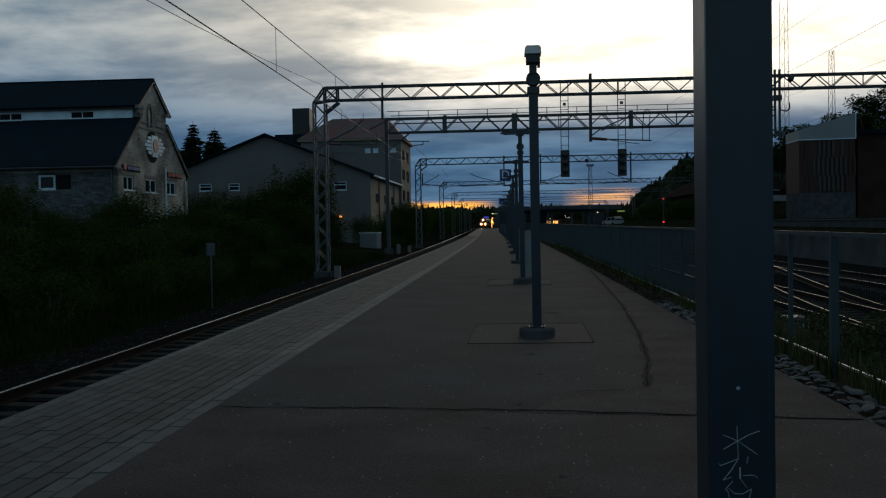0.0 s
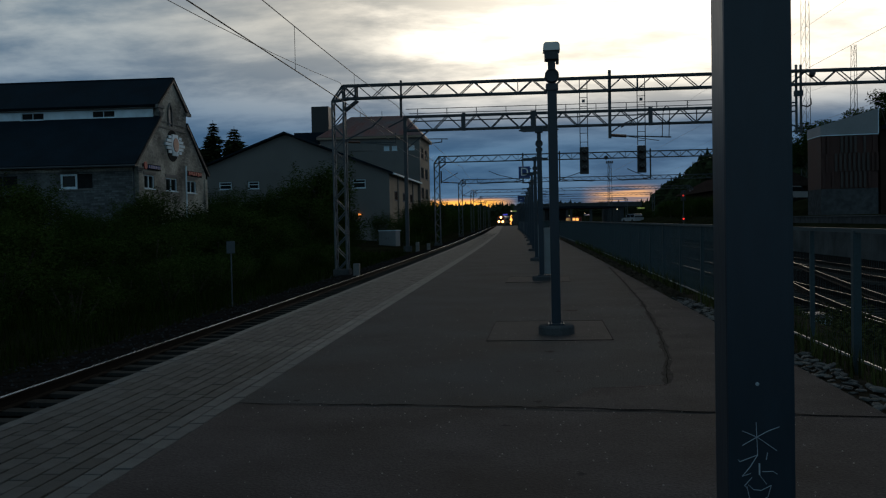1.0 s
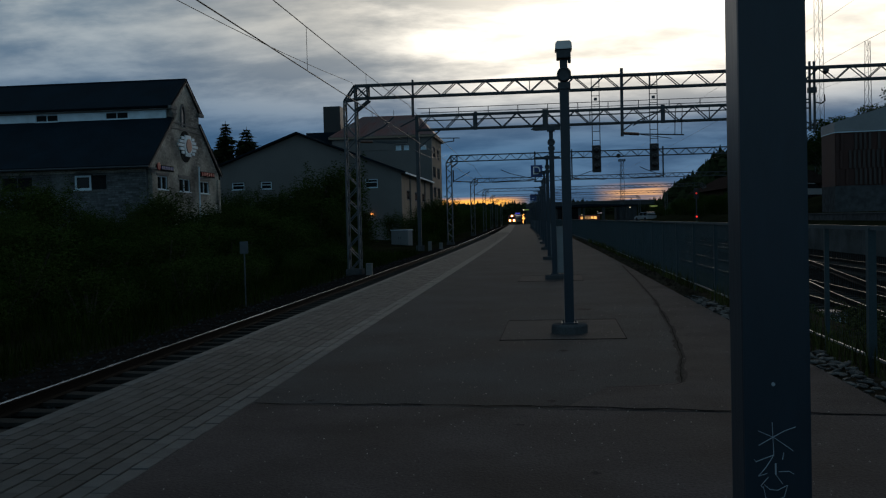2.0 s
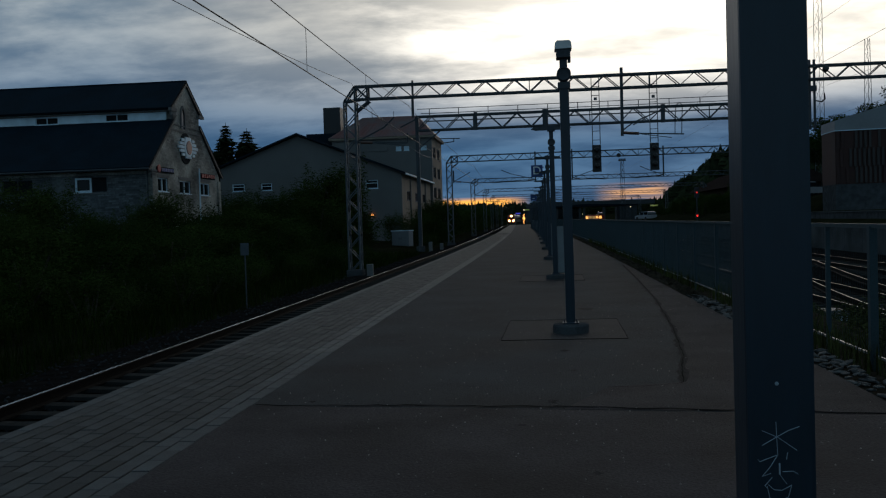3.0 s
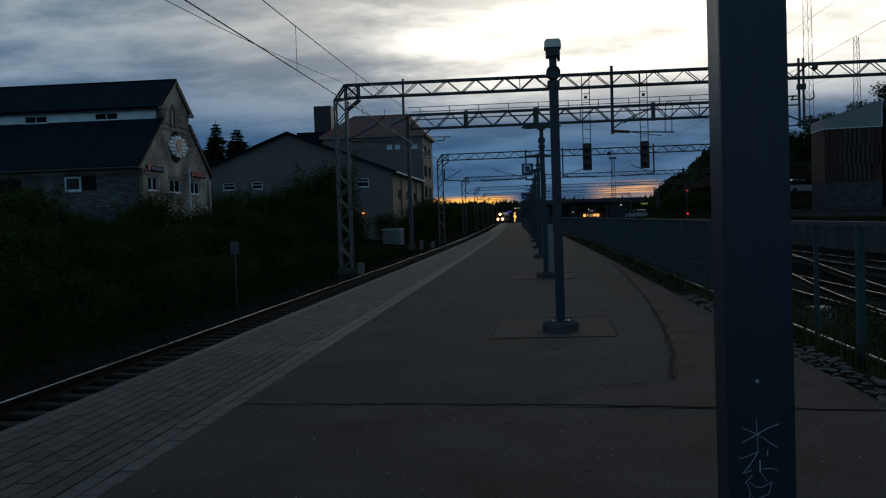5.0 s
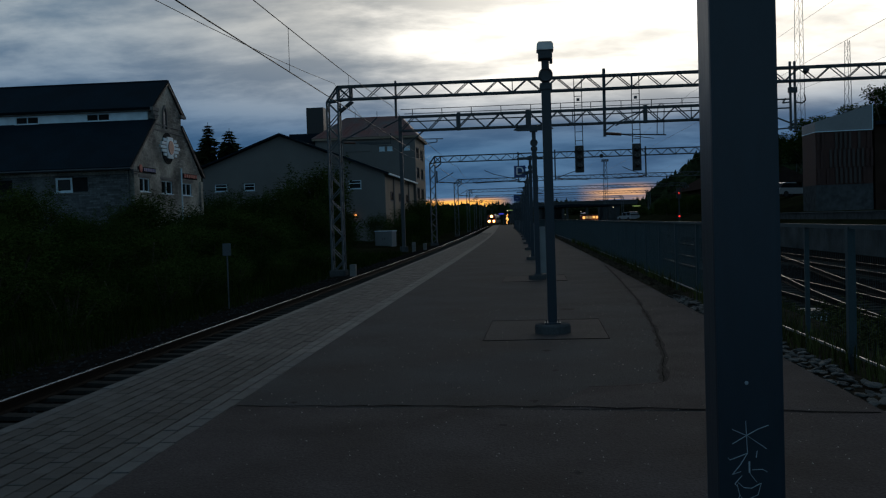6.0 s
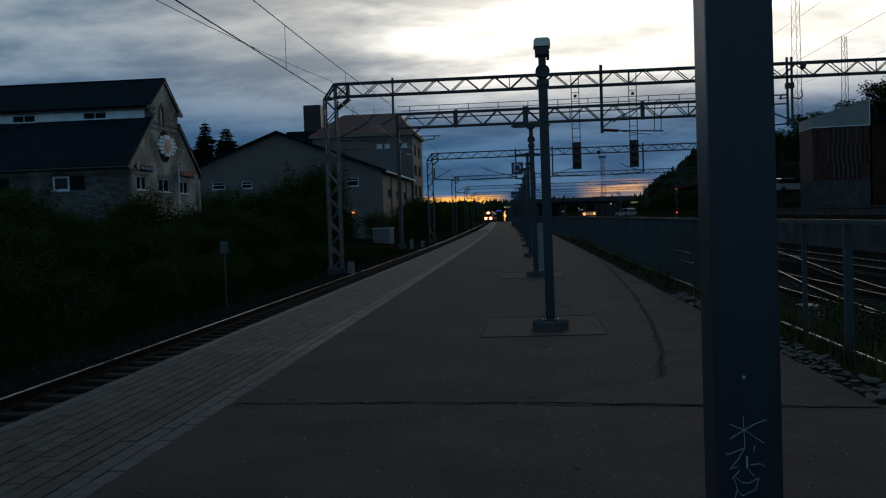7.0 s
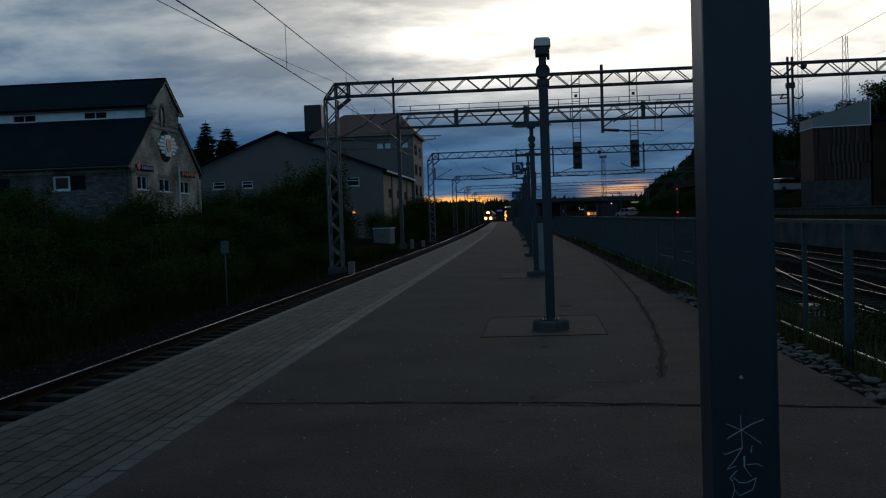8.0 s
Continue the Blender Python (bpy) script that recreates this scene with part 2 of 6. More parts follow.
WHITEBRICK = brickwork("whitewashed_brick", (0.118, 0.128, 0.134), 0.55, 0, 0.4, 0.62)
RENDER_OLD = brickwork("worn_render", (0.215, 0.210, 0.190), 0.6, 1, 0.55, 0.52)
RENDER_GREY = mat("grey_render", (0.150, 0.144, 0.138), 0.9, var=0.14, scale=0.25, fine=12, bump=0.3)
RENDER_BROWN = mat("brown_render", (0.26, 0.20, 0.15), 0.9, var=0.2, scale=0.3, fine=12, bump=0.3)
TRIM_WHITE = mat("white_trim", (0.62, 0.75, 0.83), 0.6, var=0.15, scale=1.5, fine=30, bump=0.1)
PANEL_RED = mat("red_brown_cladding", (0.055, 0.020, 0.015), 0.75, var=0.25, scale=0.5, fine=15, island=0.2)
PANEL_PALE = mat("pale_slat", (0.058, 0.044, 0.040), 0.7, var=0.2, scale=1, island=0.3)
PANEL_GREY = mat("grey_cladding", (0.23, 0.24, 0.25), 0.6, var=0.12, scale=0.4, fine=10, bump=0.1)
CARPAINT = mat("white_car_paint", (0.32, 0.33, 0.34), 0.25, var=0.06, scale=2, bump=0)
TRAIN_RED = mat("train_red", (0.28, 0.03, 0.025), 0.35, var=0.15, scale=1, bump=0)
TRAIN_WHITE = mat("train_grey", (0.05, 0.05, 0.055), 0.35, var=0.12, scale=1, bump=0)
RUBBER = mat("rubber", (0.02, 0.02, 0.02), 0.9, var=0.2, scale=5, bump=0.1)
# Wide orange disc material: the halo around each headlight, put into a glowing shape.
HEAD_HALO = glowing("headlight_halo", (1.0, 0.36, 0.06), 3.0)
HEAD_CORE = glowing("headlight_core", (1.0, 0.60, 0.25), 16)
SERVICE_GREY = mat("service_panel_grey", (0.20, 0.21, 0.215), 0.6, var=0.15, scale=3)
WOOD_DARK = mat("dark_wood_wall", (0.050, 0.030, 0.023), 0.95, var=0.3, scale=1, spec=0.05)
ROOF_BROWN = mat("brown_roof", (0.034, 0.024, 0.021), 1.0, var=0.3, scale=0.8, spec=0.0)
FENCE_PAINT = mat("fence_paint", (0.040, 0.064, 0.073), 0.6, spec=0.2, var=0.2, scale=2, bump=0.05)
EMBLEM_RED = mat("emblem_red", (0.34, 0.16, 0.12), 0.5, var=0.3, scale=2)
LIT_WARM = glowing("lit_window", (1.0, 0.45, 0.12), 1.4)
LIT_DIM = glowing("lit_window_dim", (1.0, 0.55, 0.22), 0.22)
RED_LIGHT = glowing("red_signal_light", (1.0, 0.03, 0.02), 2)
BLUE_LIGHT = glowing("blue_display_light", (0.12, 0.12, 1.0), 0.28)
WHITE_LIGHT = glowing("white_lamp_light", (1.0, 0.8, 0.5), 1.6)
GREEN_LIGHT = glowing("green_display_light", (0.7, 0.8, 0.2), 0.12)
ORANGE_LIGHT = glowing("orange_lamp_light", (1.0, 0.35, 0.08), 1.5)


# ---- mesh helpers ----
def part(name, bm, material, parent=None, label="", smooth=False):
    me = bpy.data.meshes.new(name)
    bm.normal_update()
    if smooth:
        for f in bm.faces:
            f.smooth = True
    bm.to_mesh(me)
    bm.free()
    me.materials.append(material)
    ob = new(name, me)
    if parent:
        ob.parent = parent
    if label:
        ob["label"] = label
    return ob


def thing(name, label, category, m=None, group="", kind=""):
    ob = new(name)
    ob.empty_display_size = 0.2
    if m is not None:
        ob.matrix_basis = m
    return tagged(ob, label, category, group, kind)


def box(bm, x0, x1, y0, y1, z0, z1, bev=0.0):
    vs = [bm.verts.new(p) for p in ((x0, y0, z0), (x1, y0, z0), (x1, y1, z0), (x0, y1, z0), (x0, y0, z1), (x1, y0, z1), (x1, y1, z1), (x0, y1, z1))]
    fs = [bm.faces.new([vs[i] for i in q]) for q in ((3, 2, 1, 0), (4, 5, 6, 7), (0, 1, 5, 4), (1, 2, 6, 5), (2, 3, 7, 6), (3, 0, 4, 7))]
    if bev:
        es = list({e for f in fs for e in f.edges})
        bmesh.ops.bevel(bm, geom=es, offset=bev, segments=2, affect="EDGES", profile=0.7)
    return bm


def B(*a, **k):
    return box(bmesh.new(), *a, **k)


def bar(bm, a, b, w, d=None, r=None):
    """A straight bar of square (w by d) section from a to b, or round with radius w and r sides."""
    a, b = Vector(a), Vector(b)
    ax = b - a
    if ax.length < 1e-6:
        return bm
    u = ax.normalized()
    s = u.cross(Vector((0, 0, 1)))
    s = Vector((1, 0, 0)) if s.length < 1e-4 else s.normalized()
    t = u.cross(s)
    d = d or w
    if r:
        offs = [(math.cos(2 * math.pi * i / r) * w, math.sin(2 * math.pi * i / r) * w) for i in range(r)]
    else:
        offs = [(-w / 2, -d / 2), (w / 2, -d / 2), (w / 2, d / 2), (-w / 2, d / 2)]
    n = len(offs)
    va = [bm.verts.new(a + s * p + t * q) for p, q in offs]
    vb = [bm.verts.new(b + s * p + t * q) for p, q in offs]
    for i in range(n):
        bm.faces.new((va[i], va[(i + 1) % n], vb[(i + 1) % n], vb[i]))
    bm.faces.new(va[::-1])
    bm.faces.new(vb)
    return bm


def bars(list_, w, d=None, r=None):
    bm = bmesh.new()
    for a, b in list_:
        bar(bm, a, b, w, d, r)
    return bm


def tube(pts, r, n=6):
    """One connected round rod along points that run mostly along y."""
    bm = bmesh.new()
    rows = [[bm.verts.new((p[0] + r * math.cos(2 * math.pi * i / n), p[1], p[2] + r * math.sin(2 * math.pi * i / n))) for i in range(n)] for p in pts]
    for a, b in zip(rows, rows[1:]):
        for i in range(n):
            bm.faces.new((a[i], a[(i + 1) % n], b[(i + 1) % n], b[i]))
    bm.faces.new(rows[0][::-1])
    bm.faces.new(rows[-1])
    return bm


def turned(profile, n=20, close=True):
    """A body of revolution from (radius, z) pairs."""
    bm = bmesh.new()
    rings = [[bm.verts.new((r * math.cos(2 * math.pi * i / n), r * math.sin(2 * math.pi * i / n), z)) for i in range(n)] for r, z in profile]
    for p, q in zip(rings, rings[1:]):
        for i in range(n):
            bm.faces.new((p[i], p[(i + 1) % n], q[(i + 1) % n], q[i]))
    if close:
        bm.faces.new(rings[0][::-1])
        bm.faces.new(rings[-1])
    return bm


def prism(outline, y0, y1):
    """An outline in x and z drawn out from y0 to y1."""
    bm = bmesh.new()
    a = [bm.verts.new((x, y0, z)) for x, z in outline]
    b = [bm.verts.new((x, y1, z)) for x, z in outline]
    n = len(a)
    bm.faces.new(a)
    bm.faces.new(b[::-1])
    for i in range(n):
        bm.faces.new((a[i], b[i], b[(i + 1) % n], a[(i + 1) % n]))
    bmesh.ops.recalc_face_normals(bm, faces=bm.faces[:])
    return bm


def move(bm, m):
    bmesh.ops.transform(bm, matrix=m, verts=bm.verts[:])
    return bm


def quads(name, verts, faces, material, parent=None, kind="", label="", category=""):
    me = bpy.data.meshes.new(name)
    me.from_pydata(verts, [], faces)
    me.materials.append(material)
    me.update()
    ob = new(name, me)
    if parent:
        ob.parent = parent
    return tagged(ob, label, category, kind=kind)


# ---- the line of the track ----
def track_x(y):
    """The middle of the track beside the platform: straight, then bending left, then straight again."""
    if y < 30:
        return -6.0
    if y < 130:
        return -6.0 - 1e-4 * (y - 30) ** 2
    if y < 300:
        return -7.0 - 0.02 * (y - 130)
    return -10.4 - 0.02 * (y - 300) + 1.67e-4 * min(y - 300, 120) ** 2 + 0.02 * max(0, y - 420)


def strip(name, xa, xb, z, ys, material, thick=0.0, **tags):
    """A band along the track between the offsets xa and xb from its middle."""
    verts, faces = [], []
    for y in ys:
        c = track_x(y)
        verts += [(c + xa, y, z), (c + xb, y, z)]
        if thick:
            verts += [(c + xa, y, z - thick), (c + xb, y, z - thick)]
    k = 4 if thick else 2
    for i in range(len(ys) - 1):
        a, b = i * k, (i + 1) * k
        faces.append((a, a + 1, b + 1, b))
        if thick:
            faces += [(a + 2, a, b, b + 2), (a + 1, a + 3, b + 3, b + 1), (a + 3, a + 2, b + 2, b + 3)]
    if thick:
        faces += [(0, 2, 3, 1), (len(verts) - 4, len(verts) - 3, len(verts) - 1, len(verts) - 2)]
    return quads(name, verts, faces, material, **tags)


def span(a, b, step):
    n = max(1, round((b - a) / step))
    return [a + (b - a) * i / n for i in range(n + 1)]


EDGE, KERB, RIGHT = 1.66, 3.36, 8.80     # platform edge, end of the pavers, end of the asphalt, from the track's middle
GROUND_Z = -0.75


# ---- ground, platform, track beds ----
def bank(x, y):
    """Height of the ground."""
    c = track_x(y)
    d = x - c
    z = GROUND_Z - 0.1
    if d < -3.0:
        z = GROUND_Z - 0.12 + 0.10 * noise.noise((x * 0.3, y * 0.3, 0)) + min(0.5, max(0, (-d - 5) * 0.05))
    if x > 17.6 and y < 170:
        z = 0.5 + min(1.0, (x - 17.6) * 0.35)
        if y > 84:
            z += min(1.6, max(0, x - 22) * 0.27)
    if y > 170 and x > 24:
        z += 17 * (lambda f: f * f * (3 - 2 * f))(min(1, max(0, (x - max(24, 0.120 * y)) / 27))) * min(1, (y - 170) / 120)
    if y > 480:
        z += min(6.0, (y - 480) * 0.022)
    return z


def make_ground():
    xs = [-1800, -900, -450, -200, -120, -80] + span(-60, -8, 1.0) + span(-7.5, 17.5, 2.5) + [17.65] + span(19, 40, 1.5) + [44, 50, 56, 62, 70, 80, 90, 100, 130, 200, 450, 900, 1800]
    ys = [-60, -30, -15] + span(0, 60, 1.0) + span(62, 130, 2.0) + span(136, 172, 6) + span(180, 400, 10) + [500, 700, 1000, 1500, 2200, 3200]
    verts = [(x, y, bank(x, y)) for y in ys for x in xs]
    n = len(xs)
    faces = [(j * n + i, j * n + i + 1, (j + 1) * n + i + 1, (j + 1) * n + i) for j in range(len(ys) - 1) for i in range(n - 1)]
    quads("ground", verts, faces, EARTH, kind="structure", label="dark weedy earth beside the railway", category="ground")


make_ground()
YS = span(-12, 30, 6) + span(35, 270, 5)
asphalt = strip("pavement", KERB, RIGHT, 0.0, YS, ASPHALT, 0.70, kind="structure", label="worn dark asphalt of the station platform", category="platform")
bed = strip("paver_bed", EDGE + 0.02, KERB - 0.003, -0.040, YS, JOINT, 0.66, kind="structure", label="sand joints and edge wall under the platform pavers", category="platform")
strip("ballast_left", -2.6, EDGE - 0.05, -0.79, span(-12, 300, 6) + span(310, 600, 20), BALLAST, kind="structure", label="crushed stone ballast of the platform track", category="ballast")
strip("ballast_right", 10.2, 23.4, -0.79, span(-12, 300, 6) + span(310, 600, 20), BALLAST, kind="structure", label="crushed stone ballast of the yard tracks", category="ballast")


def rail_mesh(pts, half):
    """Rail head and body along points; returns two meshes, the head and the body."""
    head, body = bmesh.new(), bmesh.new()
    for bm, prof in ((head, ((-half, -0.0005), (4e-3 - half, 0.0), (half - 4e-3, 0.0), (half, -0.0005))),
                     (body, ((-0.07, -0.17), (-0.07, -0.155), (-0.012, -0.135), (-0.012, -0.045), (-0.036, -0.035), (-0.036, -0.010), (-0.030, -0.0015), (0.030, -0.0015), (0.036, -0.010), (0.036, -0.035), (0.012, -0.045), (0.012, -0.135), (0.07, -0.155), (0.07, -0.17)))):
        rows = [[bm.verts.new((x + p, y, z + q)) for p, q in prof] for x, y, z in pts]
        for a, b in zip(rows, rows[1:]):
            for i in range(len(prof) - 1):
                bm.faces.new((a[i], b[i], b[i + 1], a[i + 1]))
    return head, body


def make_track(name, centre, ys, label):
    tr = thing(name, label, "railway track", kind="structure")
    for s in (-0.797, 0.797):
        head, body = rail_mesh([(centre(y) + s, y, -0.55) for y in ys], 0.028 if name == "track_1" else 0.012)
        r = part("rail", body, RAIL_RUST, tr)
        part("rail_head", head, RAIL_TOP if name == "track_1" else RAIL_DULL, r, "worn running surface")
    return tr


SLEEPER_ME = None


def sleepers(tr, centre, y0, y1, y_parts, turn=0.0):
    global SLEEPER_ME
    if SLEEPER_ME is None:
        bm = prism([(-1.3, 0), (1.3, 0), (1.28, 0.05), (0.9, 0.07), (0.5, 0.05), (-0.5, 0.05), (-0.9, 0.07), (-1.28, 0.05)], -0.12, 0.12)
        ob = part("sleeper", bm, SLEEPER, tr)
        SLEEPER_ME = ob.data
        ob.matrix_basis = pose(centre(y0), y0, -0.772, 0, 0, turn)
    y = y0 + (0.61 if tr.children and tr.children[-1].data is SLEEPER_ME else 0)
    rest = bmesh.new()
    while y < y1:
        if y < y_parts:
            ob = new("sleeper", SLEEPER_ME)
            ob.parent = tr
            ob.matrix_basis = pose(centre(y), y, -0.772, 0, 0, turn)
        else:
            c = centre(y)
            box(rest, c - 1.3, c + 1.3, y - 0.12, y + 0.12, -0.772, -0.708)
        y += 0.61
    part("far_sleepers", rest, SLEEPER, tr)["kind"] = "stuff"


TRACK_YS = span(-12, 30, 6) + span(34, 300, 6) + span(310, 600, 10)
near_track = make_track("track_1", track_x, TRACK_YS, "single railway track with concrete sleepers beside the platform")


def yard_a(y):
    return track_x(y) + 13.7


def yard_b(y):
    return track_x(y) + 18.6


def turnout(y):
    f = min(1, max(0, (y - 14) / 46))
    return yard_a(y) + 4.9 * (3 * f * f - 2 * f * f * f)


track_a = make_track("track_2", yard_a, TRACK_YS, "railway track with concrete sleepers behind the fence")
track_b = make_track("track_3", yard_b, TRACK_YS, "railway track in the yard below the retaining wall")
track_c = make_track("track_4", turnout, span(16, 58, 2), "crossover track between two yard tracks")


# ---- lamp posts on the platform ----
def lamp_post(i, y, kind):
    x = track_x(y) + 6.385 + (0.009 if i == 0 else 0)
    lean = (0.0, 0.1, 0.3, 0.1, 0.2, 0.15, 0.1, 0.2)[i % 8]
    lp = thing("lamp_post", "blue-grey square steel platform lamp post on a round concrete foot", "lamp post", pose(x, y, 0, 0, -lean, 0), group="platform lamp posts")
    w = 0.0585 if i == 0 else 0.064
    post = part("post", B(-w, w, -w, w, 0.1, 3.42, bev=0.008), LAMP_PAINT, lp)
    part("upper_post", B(-0.052, 0.052, -0.052, 0.052, 3.42, 3.9, bev=0.006), LAMP_PAINT, lp)
    part("foot", turned([(0.25, 0.0), (0.25, 0.10), (0.235, 0.125), (0.10, 0.13)], 28), CONCRETE_DARK, lp, "round concrete foot")
    flange = B(-0.11, 0.11, -0.11, 0.11, 0.13, 0.148, bev=0.003)
    part("flange", flange, LAMP_PAINT, lp)
    for sx in (-0.085, 0.085):
        for sy in (-0.085, 0.085):
            part("bolt", move(turned([(0.012, 0.148), (0.012, 0.175), (0.006, 0.18)], 6), pose(sx, sy, 0)), LAMP_PAINT, lp)
    ring = move(turned([(0.088, -0.085), (0.098, -0.07), (0.098, 0.07), (0.090, 0.085), (0.080, 0.086), (0.074, 0.070), (0.03, 0.066)], 24), pose(0, -0.02, 3.575, 90, 0, 0))
    part("loudspeaker", ring, STEEL_DARK, lp, "round dark loudspeaker")
    part("clamp", B(-0.085, 0.085, -0.08, 0.08, 3.37, 3.47, bev=0.02), STEEL_DARK, lp)
    if kind == "cap":
        part("luminaire", B(-0.095, 0.095, -0.14, 0.12, 3.79, 3.91, bev=0.012), STEEL_DARK, lp)
        part("cap", prism([(-0.115, 3.91), (0.115, 3.91), (0.110, 3.99), (0.085, 4.02), (-0.085, 4.02), (-0.110, 3.99)], -0.16, 0.14), LAMP_WHITE, lp, "pale plastic lamp cover")
        part("bracket", B(0.06, 0.10, -0.05, 0.05, 3.74, 3.86, bev=0.004), STEEL_DARK, lp)
    else:
        part("service_panel", B(0.066, 0.25, -0.03, 0.03, 0.16, 1.38, bev=0.008), SERVICE_GREY, lp, "pale upright service panel")
        part("lamp_arm", prism([(-0.52, 3.93), (-0.40, 3.90), (0.40, 3.90), (0.52, 3.93), (0.45, 3.975), (-0.45, 3.975)], -0.09, 0.09), STEEL_DARK, lp, "flat wide twin lamp head")
        part("cap", B(-0.10, 0.10, -0.10, 0.10, 3.86, 4.01, bev=0.01), LAMP_PAINT, lp)
    return lp


LAMP_Y = [1.76 + 11.65 * i - (0.2 if i in (1, 2) else 0) for i in range(15)]
posts = [lamp_post(i, y, "cap" if i < 2 else "wide") for i, y in enumerate(LAMP_Y)]


def scratches():
    """Scratched strokes on the first post, facing the camera's side."""
    marks = [((-0.01, 1.232), (-0.008, 1.173)), ((-0.034, 1.217), (-0.007, 1.205)), ((-0.007, 1.205), (0.025, 1.182)), ((-0.034, 1.191), (-0.007, 1.207)),
             ((-0.007, 1.207), (0.011, 1.217)), ((0.011, 1.217), (0.03, 1.224)), ((-0.042, 1.166), (-0.039, 1.162)), ((-0.039, 1.162), (-0.008, 1.174)),
             ((-0.008, 1.174), (-0.021, 1.153)), ((-0.021, 1.153), (-0.035, 1.136)), ((-0.035, 1.136), (-0.02, 1.141)), ((-0.005, 1.159), (-0.005, 1.139)),
             ((-0.005, 1.139), (0.007, 1.122)), ((0.0, 1.144), (0.018, 1.145)), ((0.018, 1.145), (0.026, 1.14)), ((-0.018, 1.134), (-0.031, 1.119)),
             ((-0.031, 1.119), (-0.026, 1.114)), ((-0.025, 1.121), (-0.015, 1.112)), ((-0.015, 1.112), (-0.002, 1.111)), ((-0.002, 1.111), (0.015, 1.12)),
             ((-0.027, 1.118), (-0.023, 1.099)), ((-0.023, 1.099), (-0.028, 1.082)), ((0.015, 1.12), (0.009, 1.099)), ((0.009, 1.099), (-0.015, 1.088)),
             ((-0.015, 1.088), (-0.023, 1.099)), ((0.009, 1.178), (0.007, 1.166))]
    for a, b in marks:
        bm = bar(bmesh.new(), (a[0], -0.0592, a[1]), (b[0], -0.0592, b[1]), 0.0027 if a[1] > 1.15 else 0.0018, 0.0008)
        part("scratch", bm, SCRATCH, posts[0], "scratched graffiti stroke")
    part("sticker_speck", move(turned([(0.0035, 0), (0.0035, 0.0008), (0.002, 0.001)], 9), pose(-0.007, -0.0587, 1.300, 90, 0, 0)), SCRATCH, posts[0], "pale speck")


scratches()
part("sticker", B(-0.03, 0.012, -0.0602, -0.0588, 1.31, 1.35), SIGN_WHITE, posts[1], "small torn white sticker")


def letter(txt, size, material, parent, m):
    cu = bpy.data.curves.new("letter", "FONT")
    cu.body, cu.size, cu.align_x, cu.align_y, cu.extrude = txt, size, "CENTER", "CENTER", 0.004
    tmp = bpy.data.objects.new("letter", cu)
    me = bpy.data.meshes.new_from_object(tmp)
    bpy.data.objects.remove(tmp)
    me.materials.clear()
    me.materials.append(material)
    ob = new("letter", me)
    ob.parent = parent
    ob.matrix_basis = m
    return ob


def platform_sign(y, text, size, z):
    x = track_x(y) + 6.385
    s = thing("platform_sign", "blue square sector sign with a white letter on a lamp post", "sign", pose(x - 0.10 - size / 2, y - 0.02, z), group="sector signs")
    part("board", B(-size / 2, size / 2, -0.02, 0.02, -size / 2, size / 2, bev=0.008), SIGN_BLUE, s)
    part("bracket", B(size / 2, size / 2 + 0.06, -0.015, 0.015, -0.2, -0.15), STEEL_DARK, s)
    part("bracket", B(size / 2, size / 2 + 0.06, -0.015, 0.015, 0.15, 0.2), STEEL_DARK, s)
    if text:
        letter(text, size * 1.0, SIGN_WHITE, s, pose(0, -0.024, 0.0, 90, 0, 0))
    else:
        part("marking", B(-0.12, 0.12, -0.026, -0.02, -0.1, -0.06), SIGN_WHITE, s)


platform_sign(LAMP_Y[4], "D", 0.58, 4.02)
platform_sign(LAMP_Y[8], "", 0.62, 3.7)


# ---- catenary portals ----
def pieces(name, list_, w, material, parent, y):
    """Each bar a part of its own on the nearer portals, one joined part far off."""
    if y < 100:
        for a, b in list_:
            part(name, bars([(a, b)], w), material, parent)
    else:
        part("far_" + name, bars(list_, w), material, parent)["kind"] = "stuff"


def lattice_mast(parent, x, y, z0, z1, w):
    for sx in (-1, 1):
        for sy in (-1, 1):
            part("mast_leg", bars([((x + sx * w / 2, y + sy * w / 2, z0), (x + sx * w / 2, y + sy * w / 2, z1))], 0.075), GALV, parent)
    lac = []
    n = max(4, round((z1 - z0) / (w * 1.05)))
    for i in range(n):
        a, b = z0 + (z1 - z0) * i / n, z0 + (z1 - z0) * (i + 1) / n
        s = 1 if i % 2 else -1
        for q in (-1, 1):
            lac.append(((x + s * w / 2, y + q * w / 2, a), (x - s * w / 2, y + q * w / 2, b)))
            lac.append(((x + q * w / 2, y + s * w / 2, a), (x + q * w / 2, y - s * w / 2, b)))
    pieces("mast_lacing", lac, 0.045, GALV, parent, y)
    part("footing", B(x - 0.38, x + 0.38, y - 0.38, y + 0.38, z0 - 0.9, z0 + 0.12, bev=0.03), CONCRETE_DARK, parent, "concrete footing")


